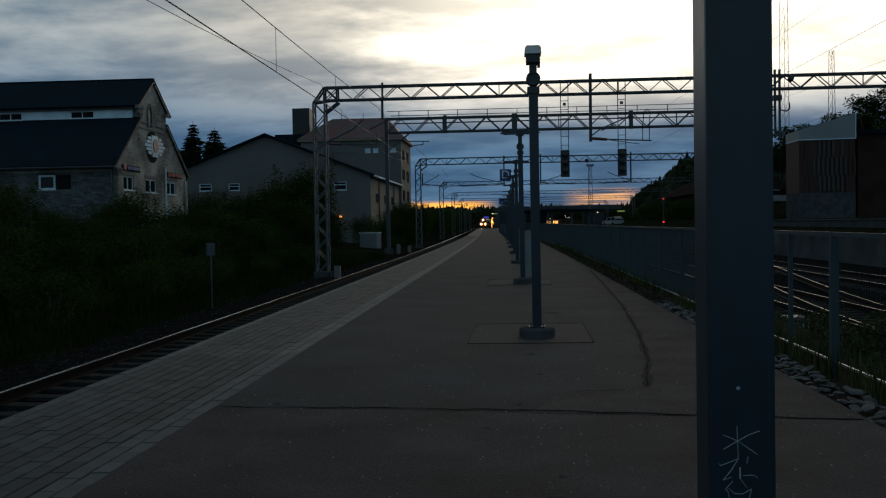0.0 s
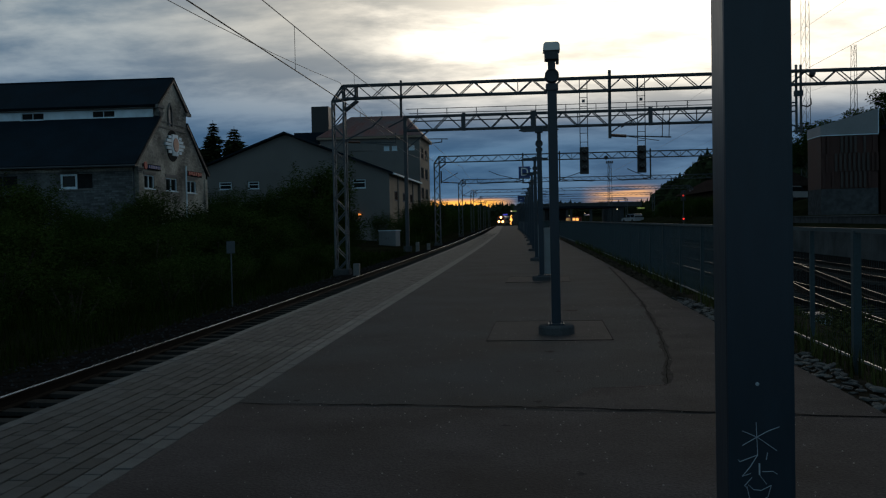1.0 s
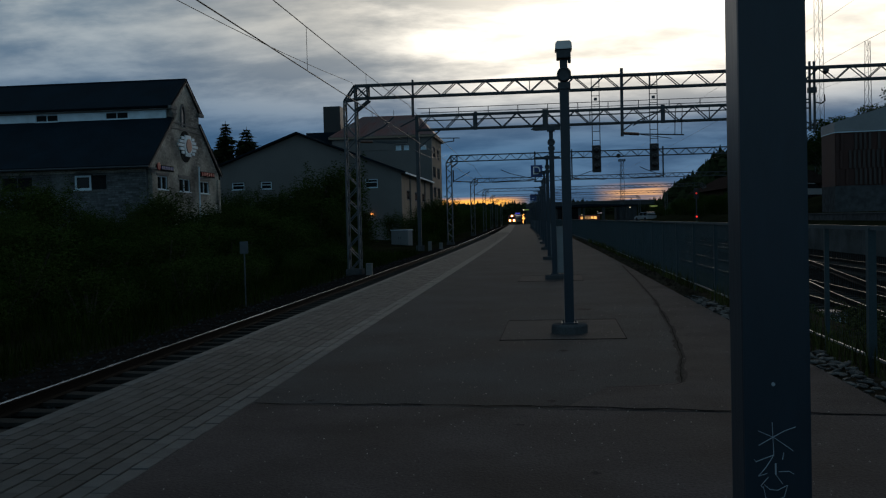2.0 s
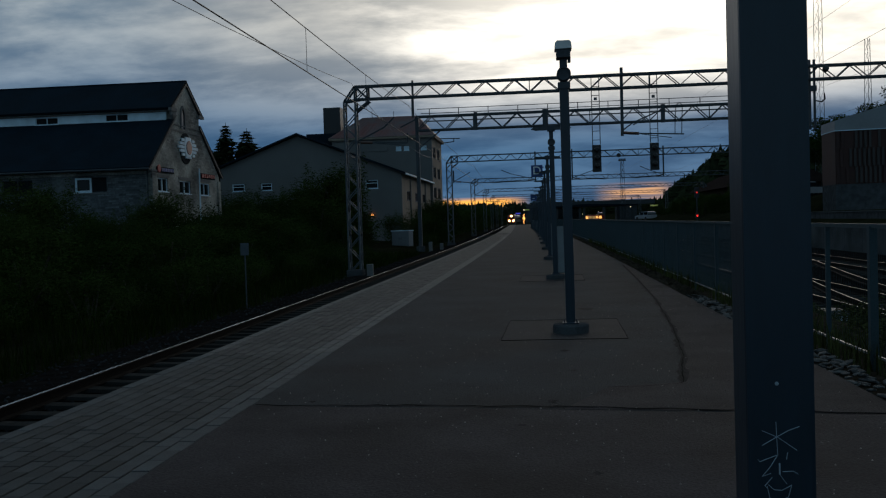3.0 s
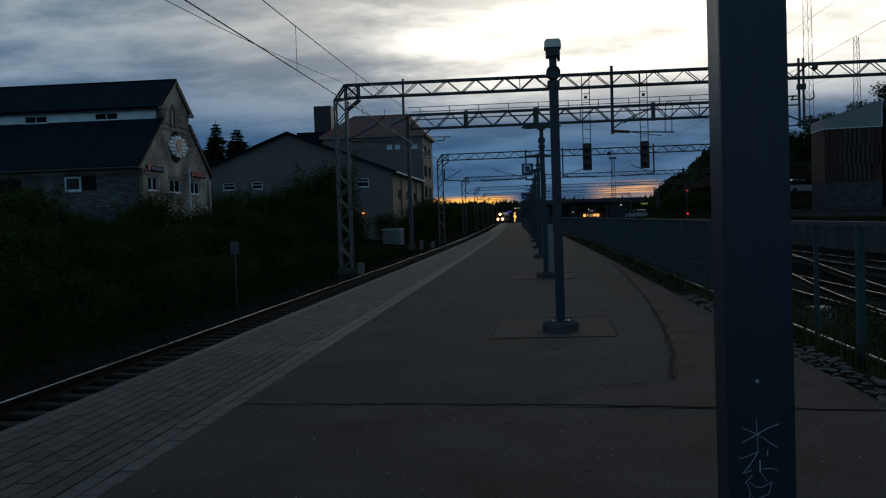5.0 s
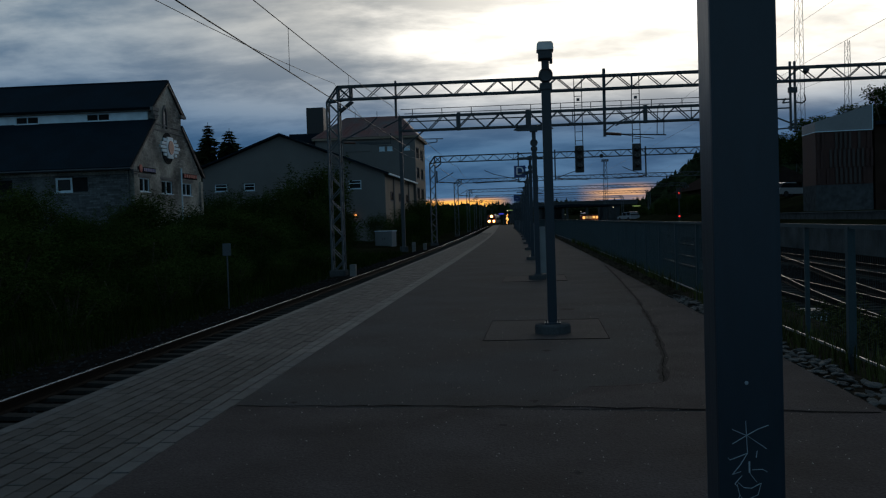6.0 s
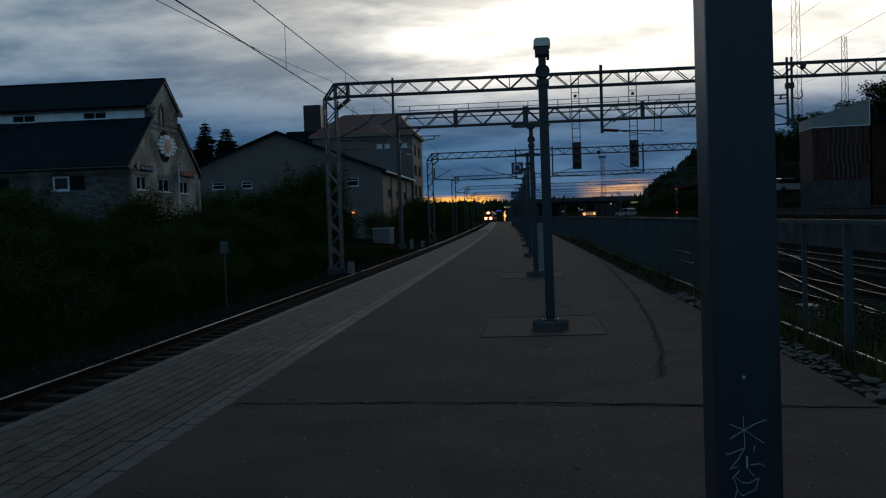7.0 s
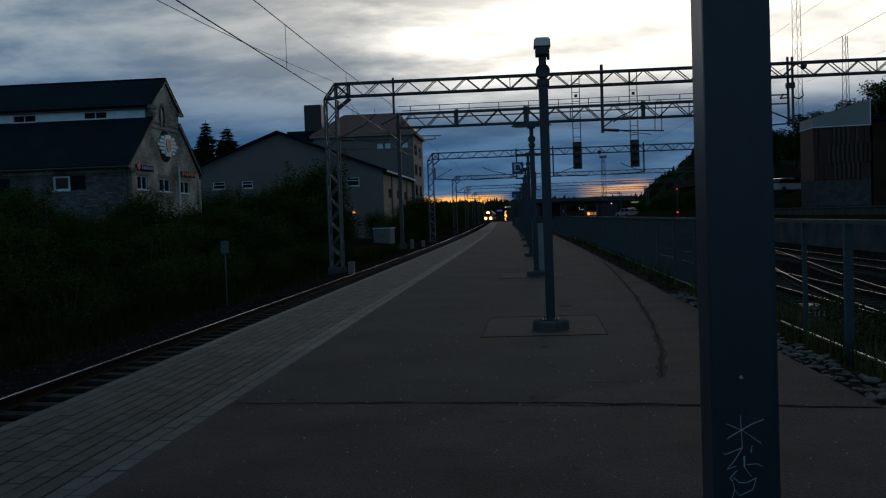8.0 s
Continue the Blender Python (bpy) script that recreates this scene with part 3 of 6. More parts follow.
def truss(parent, y, xl, xr, zt, zb, w, chord, web, pitch, mid=False):
    for s in (-1, 1):
        part("top_chord", bars([((xl, y + s * w / 2, zt), (xr, y + s * w / 2, zt))], chord), STEEL_DARK, parent)
        part("bottom_chord", bars([((xl, y + s * w / 2, zb), (xr, y + s * w / 2, zb))], chord), STEEL_DARK, parent)
    lac = []
    n = round((xr - xl) / pitch)
    for i in range(n):
        a, b = xl + (xr - xl) * i / n, xl + (xr - xl) * (i + 1) / n
        m = (a + b) / 2
        for s in (-1, 1):
            lac += [((a, y + s * w / 2, zb), (m, y + s * w / 2, zt)), ((m, y + s * w / 2, zt), (b, y + s * w / 2, zb))]
        lac.append(((m, y - w / 2, zt), (m, y + w / 2, zt)))
        lac.append(((a, y - w / 2, zb), (a, y + w / 2, zb)))
        if i % 4 == 2:
            lac.append(((a, y - w / 2, zb), (a, y - w / 2, zt)))
    pieces("web_lacing", lac, web, STEEL_DARK, parent, y)


def portal(y, xl, xr, zt=7.97, zb=7.38, w=0.55, knee_x=0.35):
    p = thing("catenary_portal", "grey lattice steel catenary portal spanning the tracks", "catenary portal", group="catenary portals")
    lattice_mast(p, xl, y, GROUND_Z + 0.1, zb - 0.1, w)
    lattice_mast(p, xr, y, GROUND_Z + 0.1, zb - 0.1, w)
    truss(p, y, xl + knee_x, xr - knee_x, zt, zb, w * 0.8, 0.085, 0.04, 1.32)
    for x0, s in ((xl, 1), (xr, -1)):
        for q in (-1, 1):
            yy = y + q * w * 0.42
            knee = [((x0 - s * w / 2, yy, zb - 0.1), (x0 + s * knee_x, yy, zt)), ((x0 - s * w / 2, yy, zb - 0.1), (x0 + s * 0.5, yy, zb)),
                    ((x0 + s * knee_x, yy, zt), (x0 + s * 0.85, yy, zb)), ((x0 + s * 0.9, yy, zb - 0.1), (x0 + s * 0.3, yy, zb - 0.55)),
                    ((x0 + s * knee_x, yy, zt), (x0 + s * knee_x, yy, zb)), ((x0 + s * 0.84, yy, zt), (x0 + s * 0.84, yy, zb))]
            pieces("knee_brace", knee, 0.08, STEEL_DARK, p, y)
    return p


def hanger(parent, x, y, ztop, zbot, reach, arm_z):
    """A drop post with its cantilever arm."""
    part("drop_post", bars([((x, y, ztop), (x, y, zbot))], 0.13), STEEL_DARK, parent)
    s = 1 if reach > 0 else -1
    part("cantilever", bars([((x, y, zbot + 0.12), (x + reach * 0.55, y, zbot + 0.75)), ((x, y, zbot + 0.1), (x + reach, y, zbot - 0.02)), ((x + reach * 0.55, y, zbot + 0.75), (x + reach * 0.75, y, arm_z))], 0.06), STEEL_DARK, parent)
    part("insulator", bars([((x + 0.2 * s, y, zbot + 0.09), (x + 0.75 * s, y, zbot + 0.06))], 0.06, r=8), PORCELAIN, parent)
    part("registration_arm", bars([((x + reach, y, zbot - 0.02), (x + reach, y, zbot + 0.45)), ((x + reach * 0.4, y, zbot + 0.02), (x + reach * 0.95, y, zbot - 0.12))], 0.035), STEEL_DARK, parent)


P1 = 43.5
portal_1 = portal(P1, -8.58, 21.5, w=0.53, knee_x=0.24)
part("drop_post", bars([((3.88, P1, 8.30), (3.86, P1, 5.22))], 0.13), STEEL_DARK, portal_1)
part("insulator", bars([((3.9, P1, 5.36), (4.6, P1, 5.30))], 0.07, r=8), PORCELAIN, portal_1)
part("cantilever", bars([((4.6, P1, 5.30), (6.6, P1, 5.20)), ((3.9, P1, 5.48), (4.35, P1, 5.80)), ((4.35, P1, 5.80), (5.76, P1, 6.38)), ((4.35, P1, 5.70), (4.9, P1, 5.95))], 0.055), STEEL_DARK, portal_1)
part("registration_arm", tube([(6.20, P1, 5.22), (6.22, P1, 5.9), (6.27, P1, 6.5), (6.42, P1, 6.62), (6.55, P1, 6.5), (6.52, P1, 5.9), (6.50, P1, 5.22)], 0.018), STEEL_DARK, portal_1)
part("steady_arm", bars([((4.7, P1, 5.27), (6.05, P1, 5.06))], 0.03), STEEL_DARK, portal_1)
for x in (12.10, 12.30):
    part("drop_post", bars([((x, P1, 8.25), (x, P1, 5.17))], 0.09), STEEL_DARK, portal_1)
part("cantilever", bars([((12.34, P1, 5.30), (9.4, P1, 5.18)), ((12.34, P1, 5.40), (10.2, P1, 6.35)), ((12.1, P1, 6.58), (9.6, P1, 6.60)), ((12.1, P1, 6.19), (10.5, P1, 6.18)), ((12.1, P1, 6.45), (11.75, P1, 6.42)), ((11.75, P1, 6.42), (11.9, P1, 6.62))], 0.06), STEEL_DARK, portal_1)
part("bracket", B(12.02, 12.38, P1 - 0.12, P1 + 0.12, 6.86, 7.10), STEEL_DARK, portal_1)
part("side_arm", tube([(12.3, P1, 6.45), (12.6, P1, 6.38), (12.75, P1, 6.5), (12.72, P1, 6.75)], 0.03), STEEL_DARK, portal_1)
part("post", bars([((-5.65, P1, 8.15), (-5.66, P1, 6.45))], 0.09), STEEL_DARK, portal_1)
hanger(portal_1, -8.35, P1, 6.6, 5.3, 2.4, 6.5)
part("floodlight", move(turned([(0.08, 0), (0.13, 0.05), (0.13, 0.22), (0.05, 0.26)], 12), pose(12.68, P1 - 0.3, 7.70, 60, 0, 0)), BLACK, portal_1)


def hung_signal(x):
    s = thing("hanging_signal", "dark railway signal head seen from behind on a hanging ladder", "signal", pose(x, P1 - 0.35, 0), group="hanging signals")
    for q in (-0.17, 0.17):
        part("ladder_rail", bars([((q, 0, 7.95), (q, 0, 4.85))], 0.035), STEEL_DARK, s)
    for i in range(8):
        part("rung", bars([((-0.17, 0, 5.05 + 0.4 * i), (0.17, 0, 5.05 + 0.4 * i))], 0.025), STEEL_DARK, s)
    part("backplate", B(-0.20, 0.20, -0.05, 0.05, 3.61, 4.83, bev=0.02), BLACK, s)
    for i in range(3):
        part("lamp_housing", move(turned([(0.12, 0), (0.12, 0.2), (0.07, 0.26)], 14), pose(0, -0.05, 3.9 + 0.36 * i, 90, 0, 0)), BLACK, s)
    part("junction_box", B(-0.065, 0.065, -0.05, 0.05, 6.84, 6.96), STEEL_DARK, s)


hung_signal(2.67)
hung_signal(5.23)


def signal_bridge():
    y, xl, xr, zt, zb = 77.9, -9.82, 18.5, 10.3, 9.16
    p = thing("signal_bridge", "dark steel signal bridge with a walkway rail across the tracks", "signal bridge")
    for x in (xl, xr):
        part("mast", bars([((x, y, GROUND_Z), (x, y, zt))], 0.29), STEEL_DARK, p)
        part("footing", B(x - 0.32, x + 0.32, y - 0.32, y + 0.32, GROUND_Z - 0.6, GROUND_Z + 0.35, bev=0.04), CONCRETE_DARK, p)
    truss(p, y, xl, xr, zt, zb, 0.9, 0.13, 0.075, 2.35)
    part("middle_chord", bars([((xl + 0.8, y - 0.45, 9.86), (xr, y - 0.45, 9.86))], 0.09), STEEL_DARK, p)
    part("brace", bars([((xl, y, 7.6), (xl + 2.0, y, zb)), ((xl - 1.4, y, 9.5), (xl, y, zt - 0.15))], 0.10), STEEL_DARK, p)
    part("handrail", bars([((xl, y + 0.5, 11.0), (xr, y + 0.5, 11.0)), ((xl + 0.3, y + 0.5, 10.62), (xr, y + 0.5, 10.62))], 0.05), STEEL_DARK, p)
    for i in range(12):
        x = xl + 1 + i * 2.45
        part("rail_post", bars([((x, y + 0.5, zt), (x, y + 0.5, 11.0))], 0.06), STEEL_DARK, p)
    for x, w in ((-4.92, 0.14), (0.75, 0.22), (10.13, 0.16)):
        part("post", B(x - w, x + w, y - 0.6, y - 0.46, 8.98, 10.45), STEEL_DARK, p)
    for x in (-8.0,):
        part("lamp_bracket", bars([((x, y, 8.44), (x + 1.7, y, 8.40)), ((x + 0.4, y, 8.08), (x + 1.2, y, 8.16)), ((x + 1.2, y, 8.42), (x + 1.2, y, 8.14))], 0.07), STEEL_DARK, p)
    return p


signal_bridge()
portal_3 = portal(93.7, -8.73, 20.5, zt=8.05, zb=7.45, w=0.52, knee_x=0.24)
hanger(portal_3, -8.3, 93.7, 6.6, 5.4, 2.2, 6.4)
hanger(portal_3, -0.2, 93.7, 8.2, 5.35, -4.5, 6.5)
hanger(portal_3, 3.4, 93.7, 8.3, 5.35, 3.4, 6.4)
hanger(portal_3, 12.2, 93.7, 8.3, 5.35, -3.0, 6.4)
part("round_marker", move(turned([(0.2, -0.06), (0.2, 0.06)], 16), pose(7.9, 93.3, 7.5, 90, 0, 0)), BLACK, portal_3)
for k, y in enumerate((146.0, 196.0, 246.0, 300.0, 355.0)):
    q = portal(y, track_x(y) - 2.7, track_x(y) + 42.0, w=0.6)
    hanger(q, track_x(y) - 2.4, y, 6.6, 5.4, 2.2, 6.4)
    hanger(q, track_x(y) + 9.9, y, 8.2, 5.35, 3.4, 6.4)


def make_wires():
    sup = [-40, P1, 93.7, 146.0, 196.0, 246.0, 300.0, 355.0]

    def line(dx, z_of, r, name, label):
        pts = []
        for a, b in zip(sup, sup[1:]):
            n = 14 if a < 90 else 6
            for i in range(n):
                f = i / n
                y = a + (b - a) * f
                pts.append((track_x(y) + dx, y, z_of(f)))
        pts.append((track_x(sup[-1]) + dx, sup[-1], z_of(1)))
        tagged(part(name, tube(pts, r), WIRE), label, "wire", group="overhead wires")
        return pts

    for dx in (0.15, 13.7, 18.6):
        line(dx, lambda f: 5.56, 0.014 if dx < 1 else 0.0045, "contact_wire", "thin overhead contact wire above a track")
        line(dx, lambda f: 6.66 + 0.35 * (2 * f - 1) ** 4, 0.012 if dx < 1 else 0.004, "messenger_wire", "sagging messenger wire above a track")
    line(-2.5, lambda f: 6.7 + 1.45 * (2 * f - 1) ** 2, 0.010, "feeder_wire", "thin feeder wire along the masts")
    for y in (7.0, 15.5, 24.0, 32.5):
        f = (y + 40) / (P1 + 40)
        d = bars([((track_x(y) + 0.15, y, 5.56), (track_x(y) + 0.15, y, 6.66 + 0.35 * (2 * f - 1) ** 4))], 0.007, r=5)
        tagged(part("dropper", d, WIRE), "thin vertical dropper between two overhead wires", "wire", group="droppers")


make_wires()


RAIL_GALV = mat("bare_zinc", (0.28, 0.29, 0.30), 0.45, metal=0.8, var=0.15, scale=3, bump=0.05)


# ---- fence and stones along the platform's other side ----
FENCE = 9.35


def fx(y):
    return track_x(y) + FENCE


def make_fence():
    f = thing("fence", "grey-blue steel mesh fence along the platform", "fence")
    for k, y in enumerate([5.0, 7.5, 10.0, 11.5, -10.0, -7.5, -5.0, -2.5, 0.0, 2.5] + [13.5 + 2.5 * i for i in range(46)]):
        w = 0.025 if k == 3 else (0.04 if y < 12 else 0.03)
        part("fence_post", B(fx(y) - w, fx(y) + w, y - w, y + w, -0.5, 1.42, bev=0.004 if y < 20 else 0), FENCE_PAINT, f)
    ys = span(-10, 130, 5)
    for a, b in zip(ys, ys[1:]):
        part("top_rail", bars([((fx(a), a, 1.42), (fx(b), b, 1.42))], 0.045), FENCE_PAINT, f)
        part("bottom_rail", bars([((fx(a), a, 0.10), (fx(b), b, 0.10))], 0.024), RAIL_GALV, f, "bare galvanised lower rail")
    m = bmesh.new()
    y = 14.0
    while y < 130:
        bar(m, (fx(y), y, 0.10), (fx(y), y, 1.42), 0.0055, 0.006)
        y += 0.05
    part("wire_mesh", m, FENCE_PAINT, f)["kind"] = "stuff"
    m = bmesh.new()
    y = -10.0
    while y < 14:
        bar(m, (fx(y), y, 0.10), (fx(y), y, 1.42), 0.0014, 0.0014)
        y += 0.06
    part("fine_mesh", m, FENCE_PAINT, f)["kind"] = "stuff"


make_fence()


# ---- the gabled brick house ----
def cut_wall(u0, u1, z0, z1, holes):
    """Rectangles of a wall in (u, z) that leave the holes open."""
    us = sorted({u0, u1, *[h[0] for h in holes], *[h[1] for h in holes]})
    zs = sorted({z0, z1, *[h[2] for h in holes], *[h[3] for h in holes]})
    out = []
    for a, b in zip(us, us[1:]):
        for c, d in zip(zs, zs[1:]):
            m, n = (a + b) / 2, (c + d) / 2
            if not any(h[0] < m < h[1] and h[2] < n < h[3] for h in holes):
                out.append((a, b, c, d))
    return out


def wall_y(y, t, u0, u1, z0, z1, holes):
    """A wall along x with its outer face at y, thickness t towards +y."""
    bm = bmesh.new()
    for a, b, c, d in cut_wall(u0, u1, z0, z1, holes):
        box(bm, a, b, y, y + t, c, d)
    bmesh.ops.remove_doubles(bm, verts=bm.verts[:], dist=1e-4)
    return bm


def wall_x(x, t, u0, u1, z0, z1, holes):
    bm = bmesh.new()
    for a, b, c, d in cut_wall(u0, u1, z0, z1, holes):
        box(bm, min(x, x + t), max(x, x + t), a, b, c, d)
    bmesh.ops.remove_doubles(bm, verts=bm.verts[:], dist=1e-4)
    return bm


def window_y(parent, y, a, b, c, d, fr=0.09, mull=1, frame_mat=None, glass=None):
    fm = frame_mat or TRIM_WHITE
    w = part("window", B(a, b, y + 0.14, y + 0.15, c, d), glass or GLASS_DARK, parent, "dark window pane")
    bm = bmesh.new()
    for q in ((a, b, c, c + fr), (a, b, d - fr, d), (a, a + fr, c + fr, d - fr), (b - fr, b, c + fr, d - fr)):
        box(bm, q[0], q[1], y + 0.06, y + 0.13, q[2], q[3])
    for i in range(mull):
        m = a + (b - a) * (i + 1) / (mull + 1)
        box(bm, m - fr / 2, m + fr / 2, y + 0.06, y + 0.13, c + fr, d - fr)
    part("window_frame", bm, fm, w)
    part("sill", B(a - 0.06, b + 0.06, y - 0.06, y + 0.06, c - 0.06, c - 0.004), fm, w)
    return w


def window_x(parent, x, a, b, c, d, fr=0.09, mull=1, frame_mat=None, glass=None):
    """In a wall whose outer face is at x, looking towards +x."""
    fm = frame_mat or TRIM_WHITE
    w = part("window", B(x - 0.15, x - 0.14, a, b, c, d), glass or GLASS_DARK, parent, "dark window pane")
    bm = bmesh.new()
    for q in ((a, b, c, c + fr), (a, b, d - fr, d), (a, a + fr, c + fr, d - fr), (b - fr, b, c + fr, d - fr)):
        box(bm, x - 0.13, x - 0.06, q[0], q[1], q[2], q[3])
    for i in range(mull):
        m = a + (b - a) * (i + 1) / (mull + 1)
        box(bm, x - 0.13, x - 0.06, m - fr / 2, m + fr / 2, c + fr, d - fr)
    part("window_frame", bm, fm, w)
    part("sill", B(x - 0.06, x + 0.07, a - 0.06, b + 0.06, c - 0.07, c - 0.004), fm, w)
    return w


def slab(a, b, t, y0=None, x0=None, x1=None):
    """A roof slope along x between two (y, z) points, t thick."""
    (ya, za), (yb, zb) = a, b
    bm = bmesh.new()
    n = Vector((0, -(zb - za), yb - ya)).normalized() * t
    if n.z < 0:
        n = -n
    vs = [(x0, ya, za), (x1, ya, za), (x1, yb, zb), (x0, yb, zb)]
    lo = [bm.verts.new(v) for v in vs]
    hi = [bm.verts.new(Vector(v) + n) for v in vs]
    for q in ((0, 1, 2, 3),):
        bm.faces.new([lo[i] for i in q])
        bm.faces.new([hi[i] for i in q[::-1]])
    for i in range(4):
        j = (i + 1) % 4
        bm.faces.new((lo[i], hi[i], hi[j], lo[j]))
    bmesh.ops.recalc_face_normals(bm, faces=bm.faces[:])
    return bm


def gabled_house():
    x, xb = -28.0, -78.0
    y0, y1, yc = 66.4, 81.1, 73.7
    h = thing("gabled_house", "old whitewashed brick house with a dark two-tier gabled roof", "house")
    # long wall
    wins = [(-33.85, -31.4, 4.55, 5.6), (-39.5, -37.1, 4.5, 5.6), (-45.1, -42.7, 4.5, 5.6), (-33.85, -31.4, 1.0, 2.2), (-39.5, -37.1, 1.0, 2.2)]
    part("wall", wall_y(y0, 0.4, xb, x - 0.4, GROUND_Z, 6.1, wins), WHITEBRICK, h)
    for i, q in enumerate(wins):
        if i == 0:
            window_y(h, y0, q[0], q[0] + 1.25, q[2], q[3], 0.13, 0)
            part("window", B(q[0] + 1.254, q[1], y0 + 0.14, y0 + 0.15, q[2], q[3]), BOARD, h, "dark boarded half of a window")
            part("sill", B(q[0] - 0.06, q[1] + 0.06, y0 - 0.06, y0 + 0.02, q[2] - 0.14, q[2] - 0.066), RENDER_GREY, h)
        else:
            window_y(h, y0, *q, 0.06, 1, frame_mat=STEEL_DARK, glass=BOARD)
    part("string_course", B(xb, x - 0.1, y0 - 0.10, y0 - 0.004, 5.75, 6.08), RENDER_OLD, h)
    # gable wall: lower part with windows, gable above
    gw = [(67.6, 69.5, 4.5, 5.5), (71.85, 74.2, 4.45, 5.45), (76.35, 78.6, 4.42, 5.42), (67.6, 69.5, 1.0, 2.2), (71.85, 74.2, 1.0, 2.2), (76.35, 78.6, 1.6, 2.7)]
    part("wall", wall_x(x, -0.4, y0, y1, GROUND_Z, 6.1, gw), RENDER_OLD, h, "worn rendered gable wall")
    for q in gw:
        window_x(h, x, *q, 0.06, 1)
    out = [(y0, 6.1), (70.75, 9.95), (70.75, 11.0), (yc, 13.25), (76.6, 11.0), (76.6, 9.95), (y1, 6.1)]
    bm = prism([(p, q) for p, q in out], 0, 0.4)
    move(bm, Matrix(((0, 1, 0, x - 0.4), (1, 0, 0, 0), (0, 0, 1, 0), (0, 0, 0, 1))))
    bmesh.ops.recalc_face_normals(bm, faces=bm.faces[:])
    part("gable", bm, RENDER_OLD, h, "worn rendered gable")
    # lancet opening in the gable
    lw = part("lancet_window", move(prism([(-0.34, -0.8), (0.34, -0.8), (0.34, 0.3), (0.2, 0.65), (0, 0.85), (-0.2, 0.65), (-0.34, 0.3)], 0, 0.02), pose(x + 0.024, 72.95, 10.4, 0, 0, 90)), GLASS_DARK, h)
    pr = [(-0.42, -0.8), (-0.42, 0.3), (-0.25, 0.72), (0, 0.98), (0.25, 0.72), (0.42, 0.3), (0.42, -0.8)]
    part("surround", bars([((x + 0.03, 72.95 + a[0], 10.4 + a[1]), (x + 0.03, 72.95 + b[0], 10.4 + b[1])) for a, b in zip(pr, pr[1:])], 0.14), RENDER_GREY, lw)
    # brick bands on the gable
    for z in (9.75, 9.3):
        half = 3.0 if z > 9.5 else 3.4
        part("band", B(x, x + 0.06, yc - half, yc + half, z, z + 0.12), RENDER_GREY, h)
    part("cornice", B(x, x + 0.25, 70.1, 71.3, 10.75, 11.0), RENDER_GREY, h)
    part("cornice", B(x, x + 0.18, 70.3, 71.2, 10.5, 10.74), RENDER_GREY, h)
    part("cornice", B(x, x + 0.25, 76.1, 77.2, 10.75, 11.0), RENDER_GREY, h)
    part("pilaster", B(x, x + 0.12, y0 - 0.05, y0 + 0.55, GROUND_Z, 5.7), RENDER_OLD, h)
    part("pilaster", B(x, x + 0.12, y1 - 0.55, y1 + 0.05, GROUND_Z, 5.7), RENDER_OLD, h)
    # roofs
    part("roof", slab((65.75, 6.08), (70.8, 10.05), 0.16, x0=xb - 0.5, x1=x + 0.16), ROOF_DARK, h, "dark sheet lower roof")
    part("roof", slab((81.75, 6.08), (76.5, 10.05), 0.16, x0=xb - 0.5, x1=x + 0.16), ROOF_DARK, h, "dark sheet lower roof")
    part("roof", slab((70.2, 10.85), (yc, 13.32), 0.18, x0=xb - 0.5, x1=x + 0.16), ROOF_DARK, h, "dark sheet upper roof")
    part("roof", slab((77.2, 10.85), (yc, 13.32), 0.18, x0=xb - 0.5, x1=x + 0.16), ROOF_DARK, h, "dark sheet upper roof")
    part("ridge_cap", B(xb - 0.5, x + 0.16, yc - 0.2, yc + 0.2, 13.42, 13.53, bev=0.03), ROOF_DARK, h)
    bm = bmesh.new()
    for a, b in (((65.75, 6.05), (70.8, 10.02)), ((81.75, 6.05), (76.5, 10.02)), ((70.2, 10.85), (yc, 13.3)), ((77.2, 10.85), (yc, 13.3))):
        bar(bm, (x + 0.10, *a), (x + 0.10, *b), 0.12, 0.26)
    part("bargeboard", bm, STEEL_DARK, h)
    part("gutter", bars([((xb, 65.72, 6.08), (x + 0.16, 65.72, 6.08))], 0.09, r=8), STEEL_DARK, h)
    part("drainpipe", bars([((x - 0.25, y0 - 0.12, 6.0), (x - 0.25, y0 - 0.12, GROUND_Z))], 0.06, r=8), STEEL_DARK, h)
    part("drainpipe", bars([((x + 0.12, 75.95, 6.6), (x + 0.12, 75.95, 0.0))], 0.07, r=8), TRIM_WHITE, h, "pale drainpipe")
    # clerestory
    cw = [(-33.3, -31.45, 10.15, 10.68), (-39.0, -37.15, 10.12, 10.66), (-44.7, -42.9, 10.12, 10.66), (-50.4, -48.6, 10.12, 10.66)]
    part("clerestory", wall_y(70.6, 0.2, xb, x - 0.4, 9.7, 11.1, cw), TRIM_WHITE, h, "pale blue-white clerestory band")
    for q in cw:
        window_y(h, 70.6, *q, 0.05, 1, glass=BOARD)
    # stepped kneelers under the upper eaves, and lintel bands over the windows
    for k in range(4):
        part("kneeler", B(x, x + 0.10 + 0.06 * k, 70.75 - 0.14 * k, 71.15, 10.0 + 0.13 * k, 10.115 + 0.13 * k), RENDER_GREY, h)
        part("kneeler", B(x, x + 0.10 + 0.06 * k, 66.35 - 0.14 * k, 66.9, 5.45 + 0.15 * k, 5.585 + 0.15 * k), RENDER_GREY, h)
    for a, b in ((67.4, 69.7), (71.65, 74.4), (76.15, 78.8)):
        part("lintel", B(x, x + 0.05, a, b, 5.54, 5.74), RENDER_GREY, h)
